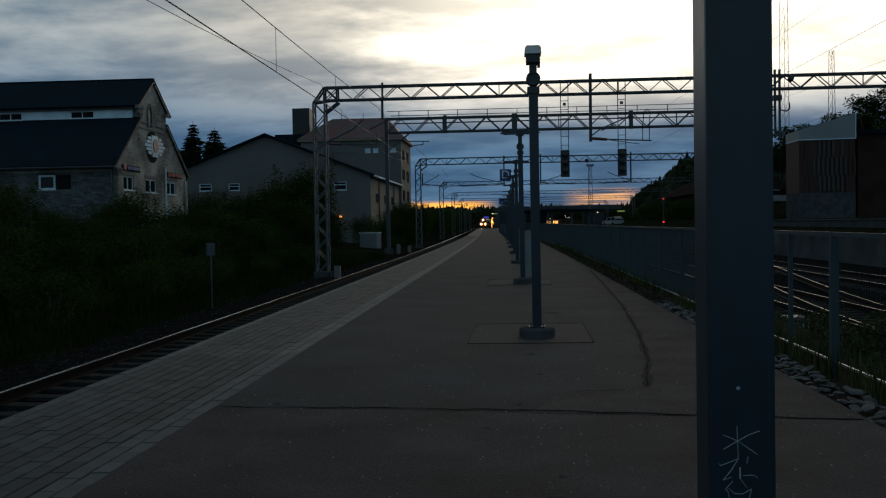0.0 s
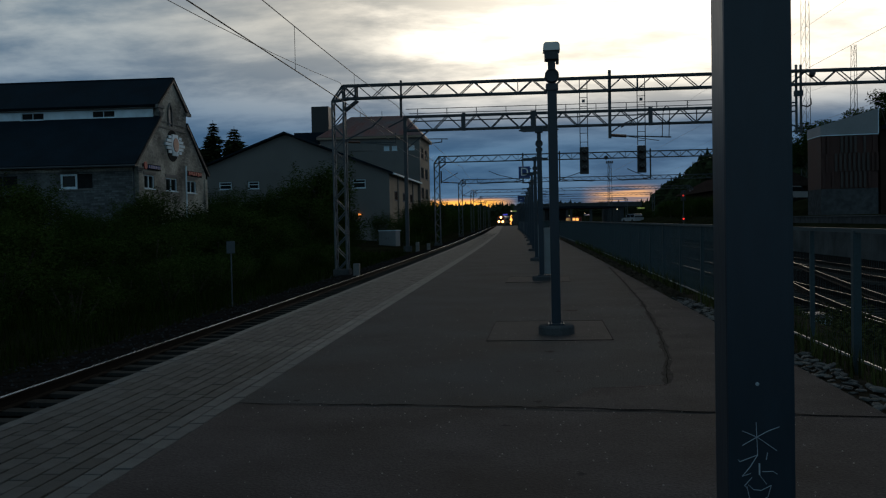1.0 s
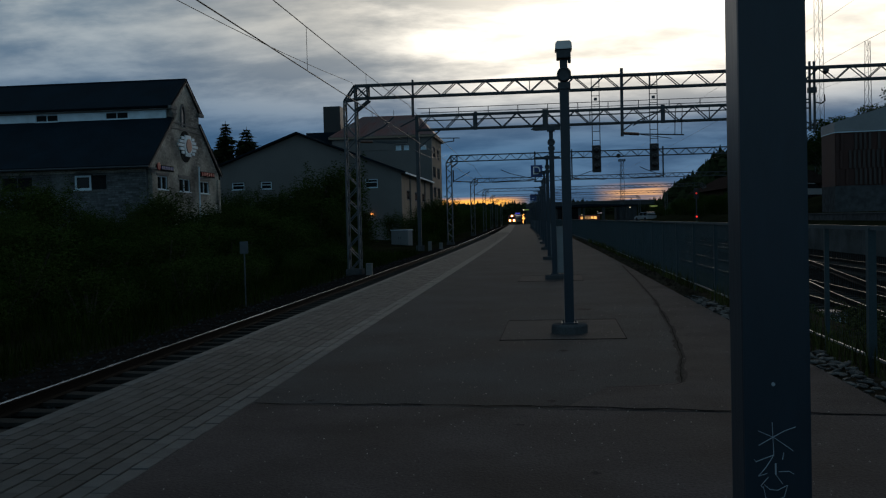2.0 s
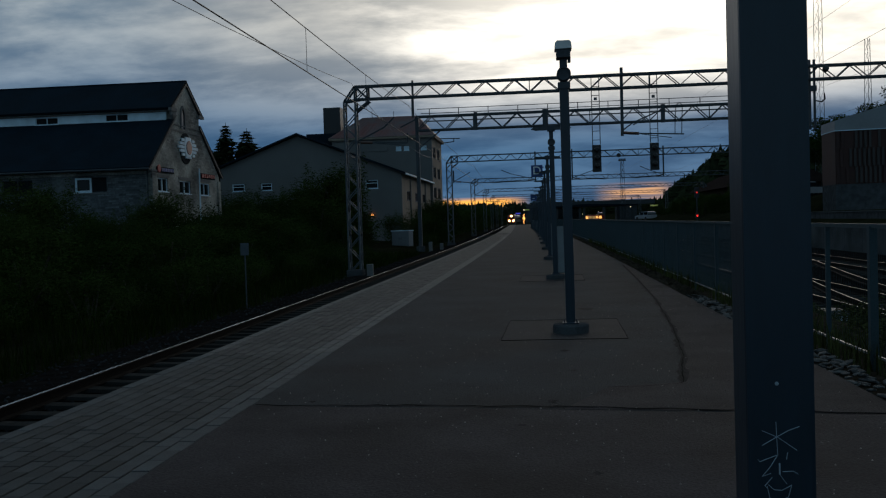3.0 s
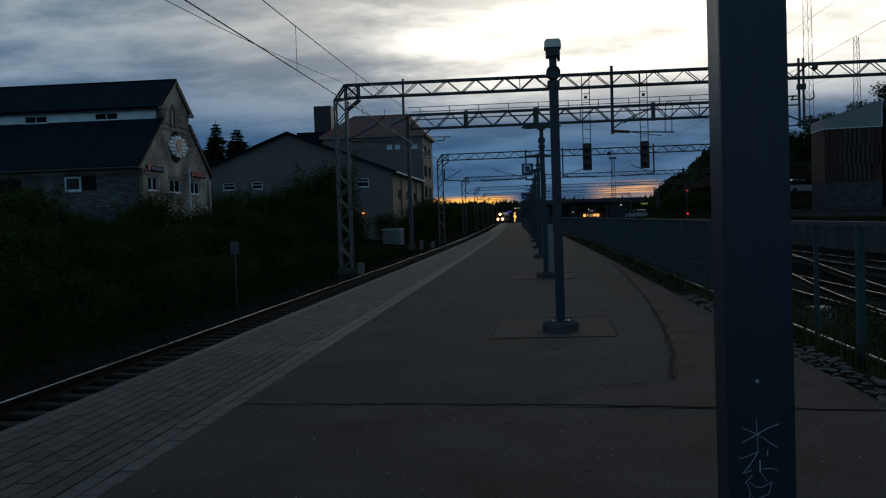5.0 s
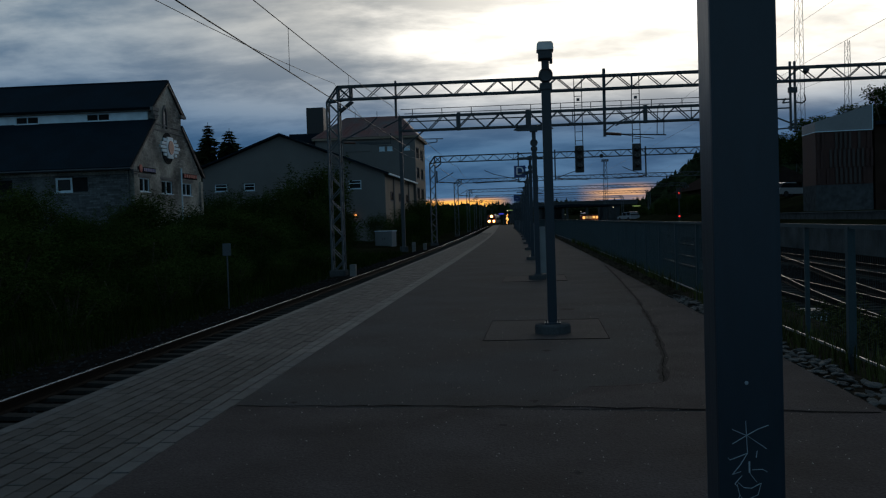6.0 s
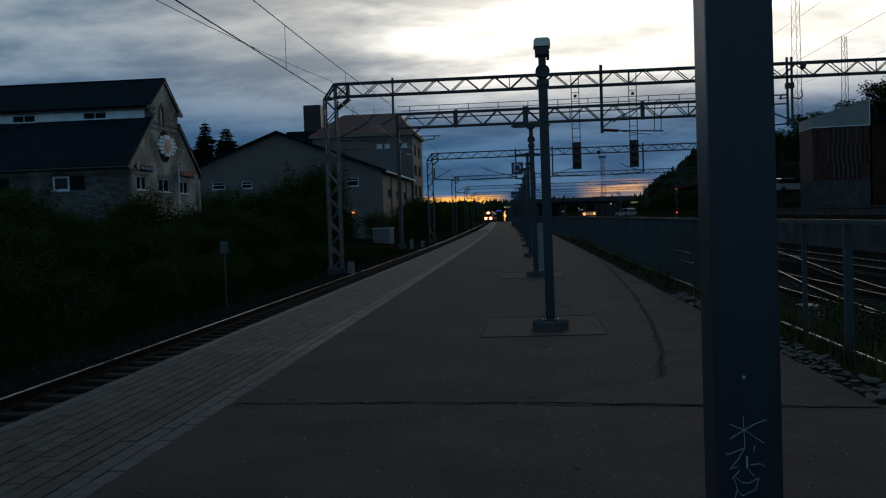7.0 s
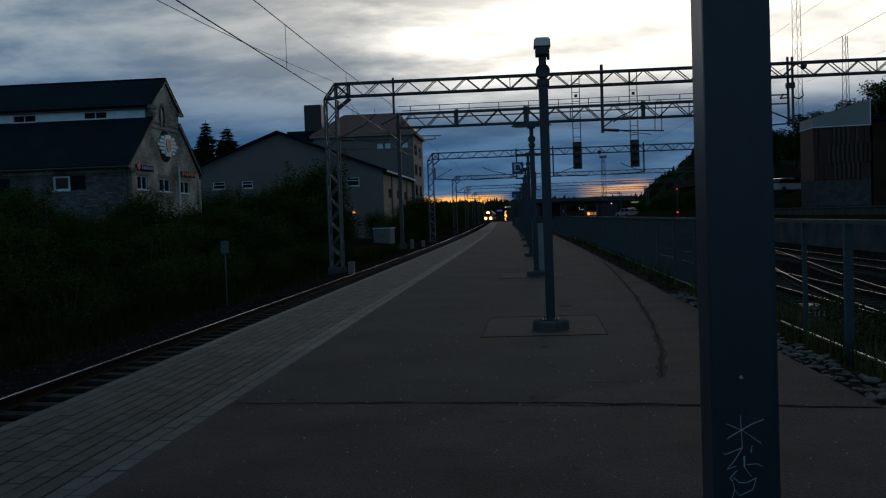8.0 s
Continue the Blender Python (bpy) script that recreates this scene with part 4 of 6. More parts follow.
    # frieze boards under the upper eaves
    for z in (10.72, 10.86):
        part("frieze", B(xb, x - 0.1, 70.42 - 0.06 * (z > 10.8), 70.596, z, z + 0.09), RENDER_GREY, h)
    # round emblem with plain bars standing for its rays
    part("backing", move(turned([(1.25, 0), (1.25, 0.05)], 28), pose(x + 0.004, 73.35, 8.05, 0, 90, 0)), BOARD, h, "dark disc behind the emblem, set lower and to one side")
    em = part("emblem", move(turned([(0.85, 0), (0.85, 0.08), (0.75, 0.1)], 24), pose(x + 0.06, 73.72, 8.14, 0, 90, 0)), TRIM_WHITE, h, "round emblem with pale rays")
    for i in range(5):
        z = 7.56 + i * 0.29
        r = 2.1 - 0.36 * abs(i - 2)
        part("ray", B(x + 0.02, x + 0.14, 73.72 - r, 73.72 - 0.8, z - 0.11, z + 0.11), TRIM_WHITE, em)
        part("ray", B(x + 0.02, x + 0.14, 73.72 + 0.8, 73.72 + r, z - 0.11, z + 0.11), TRIM_WHITE, em)
    part("ray", B(x + 0.02, x + 0.14, 73.12, 74.32, 8.80, 8.97), TRIM_WHITE, em)
    part("ray", B(x + 0.02, x + 0.14, 73.12, 74.32, 7.28, 7.45), TRIM_WHITE, em)
    part("disc", move(turned([(0.55, 0), (0.55, 0.05)], 20), pose(x + 0.165, 73.72, 8.14, 0, 90, 0)), EMBLEM_RED, em)
    # shop signs: unreadable strokes
    s1 = part("shop_sign", B(x + 0.05, x + 0.09, 67.2, 70.6, 5.90, 6.32), BOARD, h, "small dark shop sign with unreadable strokes")
    part("roundel", move(turned([(0.30, 0), (0.30, 0.05), (0.24, 0.06)], 20), pose(x + 0.09, 67.65, 6.18, 0, 90, 0)), RED_SIGN, s1)
    for i in range(7):
        part("stroke", B(x + 0.10, x + 0.16, 68.15 + 0.33 * i, 68.4 + 0.33 * i, 6.0, 6.24), SIGN_BLUE, s1)
    s2 = part("shop_sign", B(x + 0.02, x + 0.06, 76.5, 79.9, 5.80, 6.25), BOARD, h, "red shop sign with unreadable strokes")
    for i in range(6):
        part("stroke", B(x + 0.07, x + 0.13, 76.6 + 0.54 * i, 76.98 + 0.54 * i, 5.88 + 0.04 * (i % 2), 6.2), RED_SIGN, s2)


RED_SIGN = mat("red_sign", (0.30, 0.022, 0.018), 0.5, var=0.15, scale=3, bump=0)
gabled_house()


# ---- the grey hall and the tall block behind it ----
def grey_hall():
    y0, y1, xl, xr, xp = 113.5, 144.0, -39.0, -16.4, -29.1
    h = thing("grey_hall", "long grey rendered hall with a low gabled roof", "hall")
    wins = [(-37.5, -35.95, 6.05, 6.95), (-33.85, -32.5, 6.05, 6.95), (-20.85, -19.3, 5.85, 6.9)]
    part("wall", wall_y(y0, 0.4, xl, xr, GROUND_Z, 7.55, wins), RENDER_GREY, h)
    for q in wins:
        window_y(h, y0, *q, 0.10, 0)
        part("transom", B(q[0], q[1], y0 + 0.05, y0 + 0.135, q[3] - 0.42, q[3] - 0.34), TRIM_WHITE, h)
    part("gable", prism([(xl, 7.55), (xr, 7.55), (xp, 12.6), (xl, 8.9)], y0, y0 + 0.4), RENDER_GREY, h)
    sw = [(118, 122.5, 4.4, 5.6), (126, 130.5, 4.4, 5.6), (134, 138.5, 4.4, 5.6)]
    part("wall", wall_x(xr, -0.4, y0 + 0.4, y1, GROUND_Z, 7.5, sw), RENDER_BROWN, h, "brown rendered side wall")
    for q in sw:
        window_x(h, xr, *q, 0.1, 2, frame_mat=STEEL_DARK)
    for y in (121, 128.5, 137):
        part("pilaster", B(xr, xr + 0.15, y - 0.3, y + 0.3, GROUND_Z, 7.5), RENDER_GREY, h)
    for a, b in (((xl - 0.6, 8.75), (xp, 12.7)), ((xr + 0.6, 7.45), (xp, 12.7))):
        bm = bmesh.new()
        vs = [(a[0], y0 - 0.6, a[1]), (b[0], y0 - 0.6, b[1]), (b[0], y1, b[1]), (a[0], y1, a[1])]
        lo, hi = [bm.verts.new(v) for v in vs], [bm.verts.new((v[0], v[1], v[2] + 0.22)) for v in vs]
        bm.faces.new(lo), bm.faces.new(hi)
        for i in range(4):
            bm.faces.new((lo[i], lo[(i + 1) % 4], hi[(i + 1) % 4], hi[i]))
        bmesh.ops.recalc_face_normals(bm, faces=bm.faces[:])
        part("roof", bm, ROOF_DARK, h, "dark sheet roof")
    part("eaves_board", bars([((xr + 0.62, y0 - 0.6, 7.5), (xr + 0.62, y1, 7.5))], 0.2), TRIM_WHITE, h)
    part("wall_lamp", B(-20.2, -19.95, y0 - 0.25, y0 - 0.004, 2.55, 2.75), ORANGE_LIGHT, h, "glowing orange wall lamp")


grey_hall()


def tall_block():
    y0, y1, xl, xr = 144.2, 158.5, -31.5, -16.0
    h = thing("tall_block", "tall rendered block with a rust-red hipped sheet roof", "building")
    wins = [(-21.55, -20.7, 12.65, 13.35), (-20.3, -19.5, 12.65, 13.35), (-17.7, -16.8, 12.65, 13.35)]
    part("wall", wall_y(y0, 0.4, xl, xr, GROUND_Z, 14.9, wins), RENDER_GREY, h)
    for q in wins:
        window_y(h, y0, *q, 0.05, 0, glass=TRIM_WHITE)
    sw = [(145.4, 149.5, z, z + 1.8) for z in (11.5, 8.4, 5.2)] + [(151.5, 155.5, z, z + 1.8) for z in (11.5, 8.4, 5.2)]
    part("wall", wall_x(xr, -0.4, y0 + 0.4, y1, GROUND_Z, 14.9, sw), RENDER_BROWN, h, "brown rendered side wall")
    for q in sw:
        window_x(h, xr, *q, 0.12, 2, frame_mat=STEEL_DARK)
    part("wall", B(xl, xl + 0.4, y0 + 0.4, y1, GROUND_Z, 14.9), RENDER_GREY, h)
    part("wall", B(xl + 0.4, xr - 0.4, y1 - 0.4, y1, GROUND_Z, 14.9), RENDER_GREY, h)
    bm = bmesh.new()
    e = [(xl - 0.5, y0 - 0.5, 14.9), (xr + 0.5, y0 - 0.5, 14.9), (xr + 0.5, y1 + 0.5, 14.9), (xl - 0.5, y1 + 0.5, 14.9)]
    t = [(xl + 4.0, y0 + 5, 18.5), (xr - 2.7, y0 + 5, 18.5), (xr - 2.7, y1 - 5, 18.5), (xl + 4.0, y1 - 5, 18.5)]
    ev, tv = [bm.verts.new(v) for v in e], [bm.verts.new(v) for v in t]
    bm.faces.new(ev[::-1]), bm.faces.new(tv)
    for i in range(4):
        bm.faces.new((ev[i], ev[(i + 1) % 4], tv[(i + 1) % 4], tv[i]))
    roof = part("roof", bm, ROOF_RED, h, "faded rust-red standing seam roof")
    seams = []
    for i in range(1, 21):
        f = i / 21
        a = Vector(e[0]).lerp(Vector(e[1]), f)
        b = Vector(t[0]).lerp(Vector(t[1]), f)
        seams.append((a + Vector((0, 0, 0.03)), b + Vector((0, 0, 0.03))))
    part("seam", bars(seams, 0.06), ROOF_RED, roof)
    part("cornice", B(xl - 0.45, xr + 0.45, y0 - 0.45, y1 + 0.45, 14.55, 14.88), RENDER_BROWN, h)
    part("chimney", B(-33.2, -30.5, y0 + 2, y0 + 5, 12, 19.98), BLACK, h, "square dark chimney stack")
    part("annex", B(-35.8, -30.9, y0 + 1, y0 + 8, 8, 15.85), ROOF_DARK, h)
    for x, z in ((-26, 19.6), (-22.5, 19.4), (-19.6, 21.5)):
        part("antenna", bars([((x, y0 + 5.2, 18.4), (x, y0 + 5.2, z))], 0.07), STEEL_DARK, h)
    part("floor_band", B(xl, -22.9, y0 - 0.10, y0 - 0.004, 12.7, 13.9), RENDER_GREY, h)


tall_block()


# ---- yard's far side: retaining wall, stations buildings, hill ----
def retaining_wall():
    w = thing("retaining_wall", "low pale concrete retaining wall in panels along the yard", "wall", kind="structure")
    y, k = 20.0, 0
    while y < 168:
        part("panel", B(17.35, 17.6, y + 0.012, y + 2.988, -0.9, 0.55 + 0.012 * (k % 3), bev=0.012), WALL_DARK, w)
        y += 3.0
        k += 1
    part("upper_wall", B(19.0, 19.3, 20, 84, 0.3, 1.40), CONCRETE_DARK, w, "dark upper wall set back on the terrace")
    part("coping", B(18.94, 19.36, 20, 84, 1.40, 1.47, bev=0.01), WALL_DARK, w)


retaining_wall()


def corner_building():
    """A building with a splayed corner, pale slats over red-brown cladding and a slanting grey band on top."""
    b = thing("corner_building", "red-brown clad building with pale upright slats and slanting grey top", "building")
    pts = [(22.56, 78.0), (22.55, 74.6), (26.55, 74.0), (29.6, 90.0), (26.4, 90.0)]

    def ring(z0s, z1s, grow=0.0):
        bm = bmesh.new()
        cx, cy = 25.6, 81.0
        q = [(cx + (x - cx) * (1 + grow), cy + (y - cy) * (1 + grow)) for x, y in pts]
        lo = [bm.verts.new((x, y, z0s)) for x, y in q]
        hi = [bm.verts.new((x, y, z1s[i])) for i, (x, y) in enumerate(q)]
        bm.faces.new(lo[::-1]), bm.faces.new(hi)
        for i in range(5):
            bm.faces.new((lo[i], lo[(i + 1) % 5], hi[(i + 1) % 5], hi[i]))
        return bm

    part("plinth", ring(0.3, [3.48] * 5, 0.004), CONCRETE_DARK, b, "grey concrete plinth")
    part("wall", ring(3.48, [7.55] * 5), PANEL_RED, b, "red-brown cladding")
    part("top_band", ring(7.58, [8.28, 8.30, 9.45, 9.45, 8.28], 0.010), PANEL_GREY, b, "slanting pale grey top band")
    part("corner_trim", bars([((26.56, 73.9, 7.56), (26.56, 73.9, 9.48))], 0.05), TRIM_WHITE, b)
    part("drip_edge", ring(7.51, [7.575] * 5, 0.016), TRIM_WHITE, b)
    # three staggered tiers of upright slats, fuller in the middle
    rng = random.Random(4)
    for tier, (z0, z1) in enumerate(((3.55, 4.75), (4.8, 6.15), (6.2, 7.45))):
        for i in range(24):
            x = 22.72 + 0.16 * i + (0.07 if tier == 1 else 0.0)
            y = 74.6 - 0.6 * (x - 22.55) / 4.0 - 0.06
            full = 0.9 if (0.25 < i / 24 < 0.8) else 0.35
            if rng.random() < full and i % 2 == tier % 2:
                part("slat", B(x - 0.085, x + 0.085, y - 0.08, y + 0.03, z0, z1), PANEL_PALE if 0.2 < i / 24 < 0.8 else PANEL_RED, b, "upright slat")
    part("wing", B(27.3, 60, 75.6, 92, 0.3, 8.0), WOOD_DARK, b, "dark side wing")
    part("wing_roof", B(27.3, 60.3, 75.2, 92.3, 8.0, 8.3), ROOF_DARK, b)
    for i in range(4):
        part("wing_window", B(30 + i * 4, 32.2 + i * 4, 75.55, 75.6, 4.4, 6.0), GLASS_DARK, b)


corner_building()


def station_building():
    b = thing("station_building", "long low brown station building with a broad pitched roof", "building")
    part("wall", B(33.0, 44, 150, 205, 0.4, 6.0), WOOD_DARK, b)
    part("roof", prism([(31.8, 5.9), (45.2, 5.9), (38.5, 9.2)], 148.5, 206.5), ROOF_BROWN, b, "dark brown roof")
    for i in range(9):
        part("window", B(32.95, 33.0, 153 + 5.5 * i, 155.4 + 5.5 * i, 2.2, 4.4), GLASS_DARK, b)
    for i in range(3):
        part("window", B(35 + 3 * i, 36.6 + 3 * i, 149.95, 150.0, 2.4, 4.4), GLASS_DARK, b)
    part("wall_lamp", move(turned([(0.05, -0.04), (0.09, 0.0), (0.05, 0.04)], 12), pose(31.2, 147.5, 3.9)), ORANGE_LIGHT, b, "glowing wall lamp")


station_building()


def yard_signal(x, y, z_low, z_high):
    s = thing("yard_signal", "slim yard signal with a glowing red light", "signal", pose(x, y, 0))
    part("post", bars([((0, 0, GROUND_Z), (0, 0, z_high + 0.5))], 0.05, r=10), STEEL_DARK, s)
    part("backplate", B(-0.22, 0.22, -0.04, 0.04, z_high - 0.5, z_high + 0.5, bev=0.03), BLACK, s)
    part("red_lens", move(turned([(0.08, 0), (0.08, 0.03), (0.05, 0.05)], 14), pose(0, -0.04, z_high, 90, 0, 0)), RED_DIM, s, "dim red lens")
    part("low_head", B(-0.16, 0.16, -0.05, 0.05, z_low - 0.25, z_low + 0.25, bev=0.03), BLACK, s)
    part("red_lens", move(turned([(0.075, 0), (0.075, 0.03), (0.05, 0.05)], 14), pose(0, -0.05, z_low, 90, 0, 0)), RED_LIGHT, s, "glowing red lens")


RED_DIM = glowing("red_signal_dim", (1.0, 0.05, 0.03), 0.5)
yard_signal(14.7, 90.0, 1.39, 3.56)


def road_bridge():
    y = 480.0
    b = thing("road_bridge", "dark concrete road bridge crossing all the tracks", "bridge")
    part("deck", B(-3.5, 58, y, y + 9, 7.3, 8.6, bev=0.1), CONCRETE_DARK, b)
    part("parapet", B(-3.5, 58, y - 0.1, y + 0.2, 8.6, 9.6), CONCRETE_DARK, b)
    part("abutment", B(-6, -3.5, y, y + 9, -1, 8.6), CONCRETE_DARK, b)
    for x in (9.0, 21.0, 33.0, 45.0):
        part("pier", B(x - 0.6, x + 0.6, y + 2, y + 7, -1, 7.3, bev=0.1), CONCRETE_DARK, b)


road_bridge()


def dark_shed(x0, x1, y0, y1, z1, label):
    s = thing("platform_shed", label, "shed")
    part("wall", B(x0, x1, y0, y1, GROUND_Z, z1 - 0.3), CONCRETE_DARK, s)
    part("roof", B(x0 - 0.8, x1 + 0.8, y0 - 0.8, y1 + 0.8, z1 - 0.3, z1, bev=0.05), ROOF_DARK, s)
    for i in range(4):
        a = x0 + (x1 - x0) * (i + 0.25) / 4
        part("door", B(a, a + (x1 - x0) / 8, y0 - 0.04, y0, GROUND_Z, z1 - 1.6), STEEL_DARK, s)


dark_shed(29.9, 37.5, 366, 376, 6.0, "dark low shed beside the far yard tracks")
dark_shed(7.5, 15.4, 366, 376, 5.6, "dark low shed between the far yard tracks")


def far_canopy():
    c = thing("platform_canopy", "dark platform canopy on columns at the far end", "canopy")
    part("roof", prism([(3.5, 5.2), (31.0, 5.2), (31.0, 5.6), (17, 6.1), (3.5, 5.6)], 330, 364), ROOF_DARK, c)
    for x in (4.5, 15.8, 28.6, 30.4):
        part("column", B(x - 0.35, x + 0.35, 331, 332, GROUND_Z, 5.2), CONCRETE_DARK, c)


far_canopy()


def lamp_dot(x, y, z, material, r, label):
    p = thing("street_lamp", label, "street lamp", pose(x, y, 0), group="far lamps")
    part("pole", bars([((0, 0, bank(x, y) - 0.3), (0, 0, z + 0.1))], 0.06, r=8), STEEL_DARK, p)
    part("lamp_head", move(turned([(r * 0.6, -r * 0.5), (r, 0), (r * 0.6, r * 0.5)], 10), pose(0, -0.3, z)), material, p, "glowing lamp head")


for x, y, z, m, r in ((-4.5, 300, 4.4, WHITE_LIGHT, 0.2), (31.5, 330, 4.6, WHITE_LIGHT, 0.22), (14.6, 320, 2.6, WHITE_LIGHT, 0.14), (19.8, 320, 3.4, WHITE_LIGHT, 0.14), (52, 330, 4.2, WHITE_LIGHT, 0.2)):
    lamp_dot(x, y, z, m, r, "small glowing lamp on a slim pole in the distance")


def display(x, y, z, w, h, material, label):
    d = thing("display_board", label, "display", pose(x, y, z))
    part("case", B(-w / 2 - 0.1, w / 2 + 0.1, 0, 0.2, -h / 2 - 0.1, h / 2 + 0.1, bev=0.03), BLACK, d)
    part("screen", B(-w / 2, w / 2, -0.01, -0.004, -h / 2, h / 2), material, d, "glowing screen")
    for s in (-1, 1):
        part("post", bars([((s * w * 0.4, 0.1, -z), (s * w * 0.4, 0.1, -h / 2 - 0.1))], 0.05, r=8), STEEL_DARK, d)


display(-5.0, 232, 2.95, 1.2, 0.3, BLUE_LIGHT, "blue glowing display board on two posts at the platform")
display(39.5, 330, 4.8, 2.6, 0.5, GREEN_LIGHT, "green glowing display board on two posts")
display(-3.1, 262, 4.05, 1.2, 0.22, GREEN_LIGHT, "green glowing display board at the platform's far end")


# Shelter added to carry the train's headlight reflection, drawn as glowing discs.
def shelter():
    s = thing("waiting_shelter", "small added shelter whose glass shows a headlight reflection as glowing discs", "shelter", pose(-3.95, 250, 0))
    part("back_wall", B(0.75, 0.82, -0.2, 3.0, 0, 3.05), STEEL_DARK, s)
    part("frame", bars([((x, -0.2, 0), (x, -0.2, 3.1)) for x in (-0.5, 0.7)], 0.08), STEEL_DARK, s)
    part("roof", B(-0.8, 1.2, -0.6, 3.3, 3.1, 3.25, bev=0.03), ROOF_DARK, s)
    part("pane", B(-0.45, 0.65, -0.18, -0.16, 0.15, 2.95), GLASS_DARK, s)
    for x, z, r in ((0.08, 0.45, 0.10), (-0.02, 0.85, 0.15), (0.14, 1.25, 0.13), (0.30, 1.62, 0.2), (-0.1, 1.7, 0.17), (0.12, 2.05, 0.22), (-0.05, 2.5, 0.11), (0.25, 2.75, 0.13)):
        part("lamp", move(turned([(r, 0), (r, 0.02), (r * 0.6, 0.04)], 14), pose(x, -0.19, z, 90, 0, 0)), GLINT_DISC, s, "glowing disc in place of the headlights' reflection")


# Glow for the reflected headlights; no lamp stands here.
GLINT_DISC = glowing("headlight_glint", (1.0, 0.45, 0.10), 2.5)
shelter()


def parked_car():
    c = thing("parked_car", "white estate car parked above the yard wall", "car", pose(18.1, 163, bank(18.1, 163), 0, 0, 114))
    body = prism([(-2.2, 0.35), (2.2, 0.35), (2.25, 0.7), (1.4, 0.92), (-2.2, 0.95)], -0.86, 0.86)
    part("body", body, CARPAINT, c)
    part("cabin", prism([(-2.1, 0.95), (1.0, 0.93), (0.35, 1.42), (-1.8, 1.46)], -0.76, 0.76), GLASS_DARK, c, "dark glazed cabin")
    part("roof", prism([(-1.82, 1.46), (0.36, 1.42), (0.2, 1.52), (-1.6, 1.54)], -0.74, 0.74), CARPAINT, c)
    for x in (-1.9, -0.6, 0.7):
        part("pillar", B(x - 0.05, x + 0.05, -0.78, 0.78, 0.95, 1.35), CARPAINT, c)
    for x in (-1.4, 1.4):
        for y in (-0.8, 0.8):
            part("wheel", move(turned([(0.32, -0.1), (0.33, 0), (0.32, 0.1)], 16), pose(x, y, 0.33, 90, 0, 0)), RUBBER, c)


parked_car()


def second_car():
    c = thing("parked_car", "pale hatchback parked beside the clad building", "car", pose(27.6, 100.0, bank(27.6, 100.0), 0, 0, 25))
    part("body", prism([(-1.9, 0.3), (1.9, 0.3), (1.95, 0.7), (1.2, 0.9), (-1.9, 0.95)], -0.82, 0.82), CARPAINT, c)
    part("cabin", prism([(-1.8, 0.95), (0.9, 0.9), (0.3, 1.38), (-1.4, 1.42)], -0.72, 0.72), GLASS_DARK, c, "dark glazed cabin")
    part("roof", prism([(-1.42, 1.42), (0.3, 1.38), (0.15, 1.47), (-1.2, 1.49)], -0.70, 0.70), CARPAINT, c)
    for x in (-1.2, 1.25):
        for y in (-0.76, 0.76):
            part("wheel", move(turned([(0.30, -0.1), (0.31, 0), (0.30, 0.1)], 16), pose(x, y, 0.31, 90, 0, 0)), RUBBER, c)


second_car()


def radio_mast(x, y, z0, z1, w0, w1, label, head=False):
    m = thing("radio_mast", label, "mast", pose(x, y, 0), group="lattice masts")
    legs = [(math.cos(a), math.sin(a)) for a in (0.3, 2.4, 4.5)]
    for c, s in legs:
        part("mast_leg", bars([((c * w0, s * w0, z0), (c * w1, s * w1, z1))], 0.06 if not head else 0.14), GALV, m)
    n = round((z1 - z0) / (w0 * 2.2))
    lac = []
    for i in range(n):
        f, g = i / n, (i + 1) / n
        wa, wb = w0 + (w1 - w0) * f, w0 + (w1 - w0) * g
        for k in range(3):
            p, q = legs[k], legs[(k + 1 + i) % 3] if (i % 2) else legs[(k + 1) % 3]
            lac.append(((p[0] * wa, p[1] * wa, z0 + (z1 - z0) * f), (q[0] * wb, q[1] * wb, z0 + (z1 - z0) * g)))
    part("lacing", bars(lac, 0.03 if not head else 0.1), GALV, m)
    if head:
        part("platform", B(-1.6, 1.6, -0.8, 0.8, z1, z1 + 0.25), STEEL_DARK, m)
        for q in (-1.2, -0.4, 0.4, 1.2):
            part("floodlight", B(q - 0.3, q + 0.3, -0.9, -0.5, z1 + 0.25, z1 + 1.0, bev=0.05), BLACK, m)


radio_mast(43.2, 150, 0, 60, 0.9, 0.5, "tall slim lattice radio mast against the sky")
radio_mast(49.7, 148, 0, 27, 0.9, 0.4, "slim lattice radio mast behind the trees")
radio_mast(37.0, 420, 0, 25.6, 1.3, 0.8, "floodlight mast over the far yard", True)


# ---- things beside the platform track ----
def marker_post():
    s = thing("marker_post", "slim post with a small plate in the grass", "sign", pose(-8.92, 27.9, 0))
    part("post", bars([((0, 0, -1.0), (0, 0, 0.95))], 0.022, r=8), GALV, s)
    part("plate", B(-0.13, 0.13, -0.03, -0.015, 0.76, 1.13, bev=0.006), GALV, s, "small grey plate")


marker_post()


def relay_cabinet():
    c = thing("relay_cabinet", "pale grey trackside relay cabinet", "cabinet", pose(-13.75, 94.5, 0, 0, 0, -18))
    part("body", B(-0.95, 0.95, -0.5, 0.5, -0.85, 0.74, bev=0.02), PANEL_GREY, c)
    part("roof", B(-1.02, 1.02, -0.57, 0.57, 0.74, 0.82, bev=0.02), TRIM_WHITE, c)
    for x in (-0.46, 0.46):
        d = part("door", B(x - 0.44, x + 0.44, -0.525, -0.504, -0.7, 0.66, bev=0.006), PANEL_GREY, c)
        part("handle", B(x + 0.33 if x < 0 else x - 0.37, x + 0.37 if x < 0 else x - 0.33, -0.55, -0.527, -0.1, 0.1), STEEL_DARK, d)


relay_cabinet()


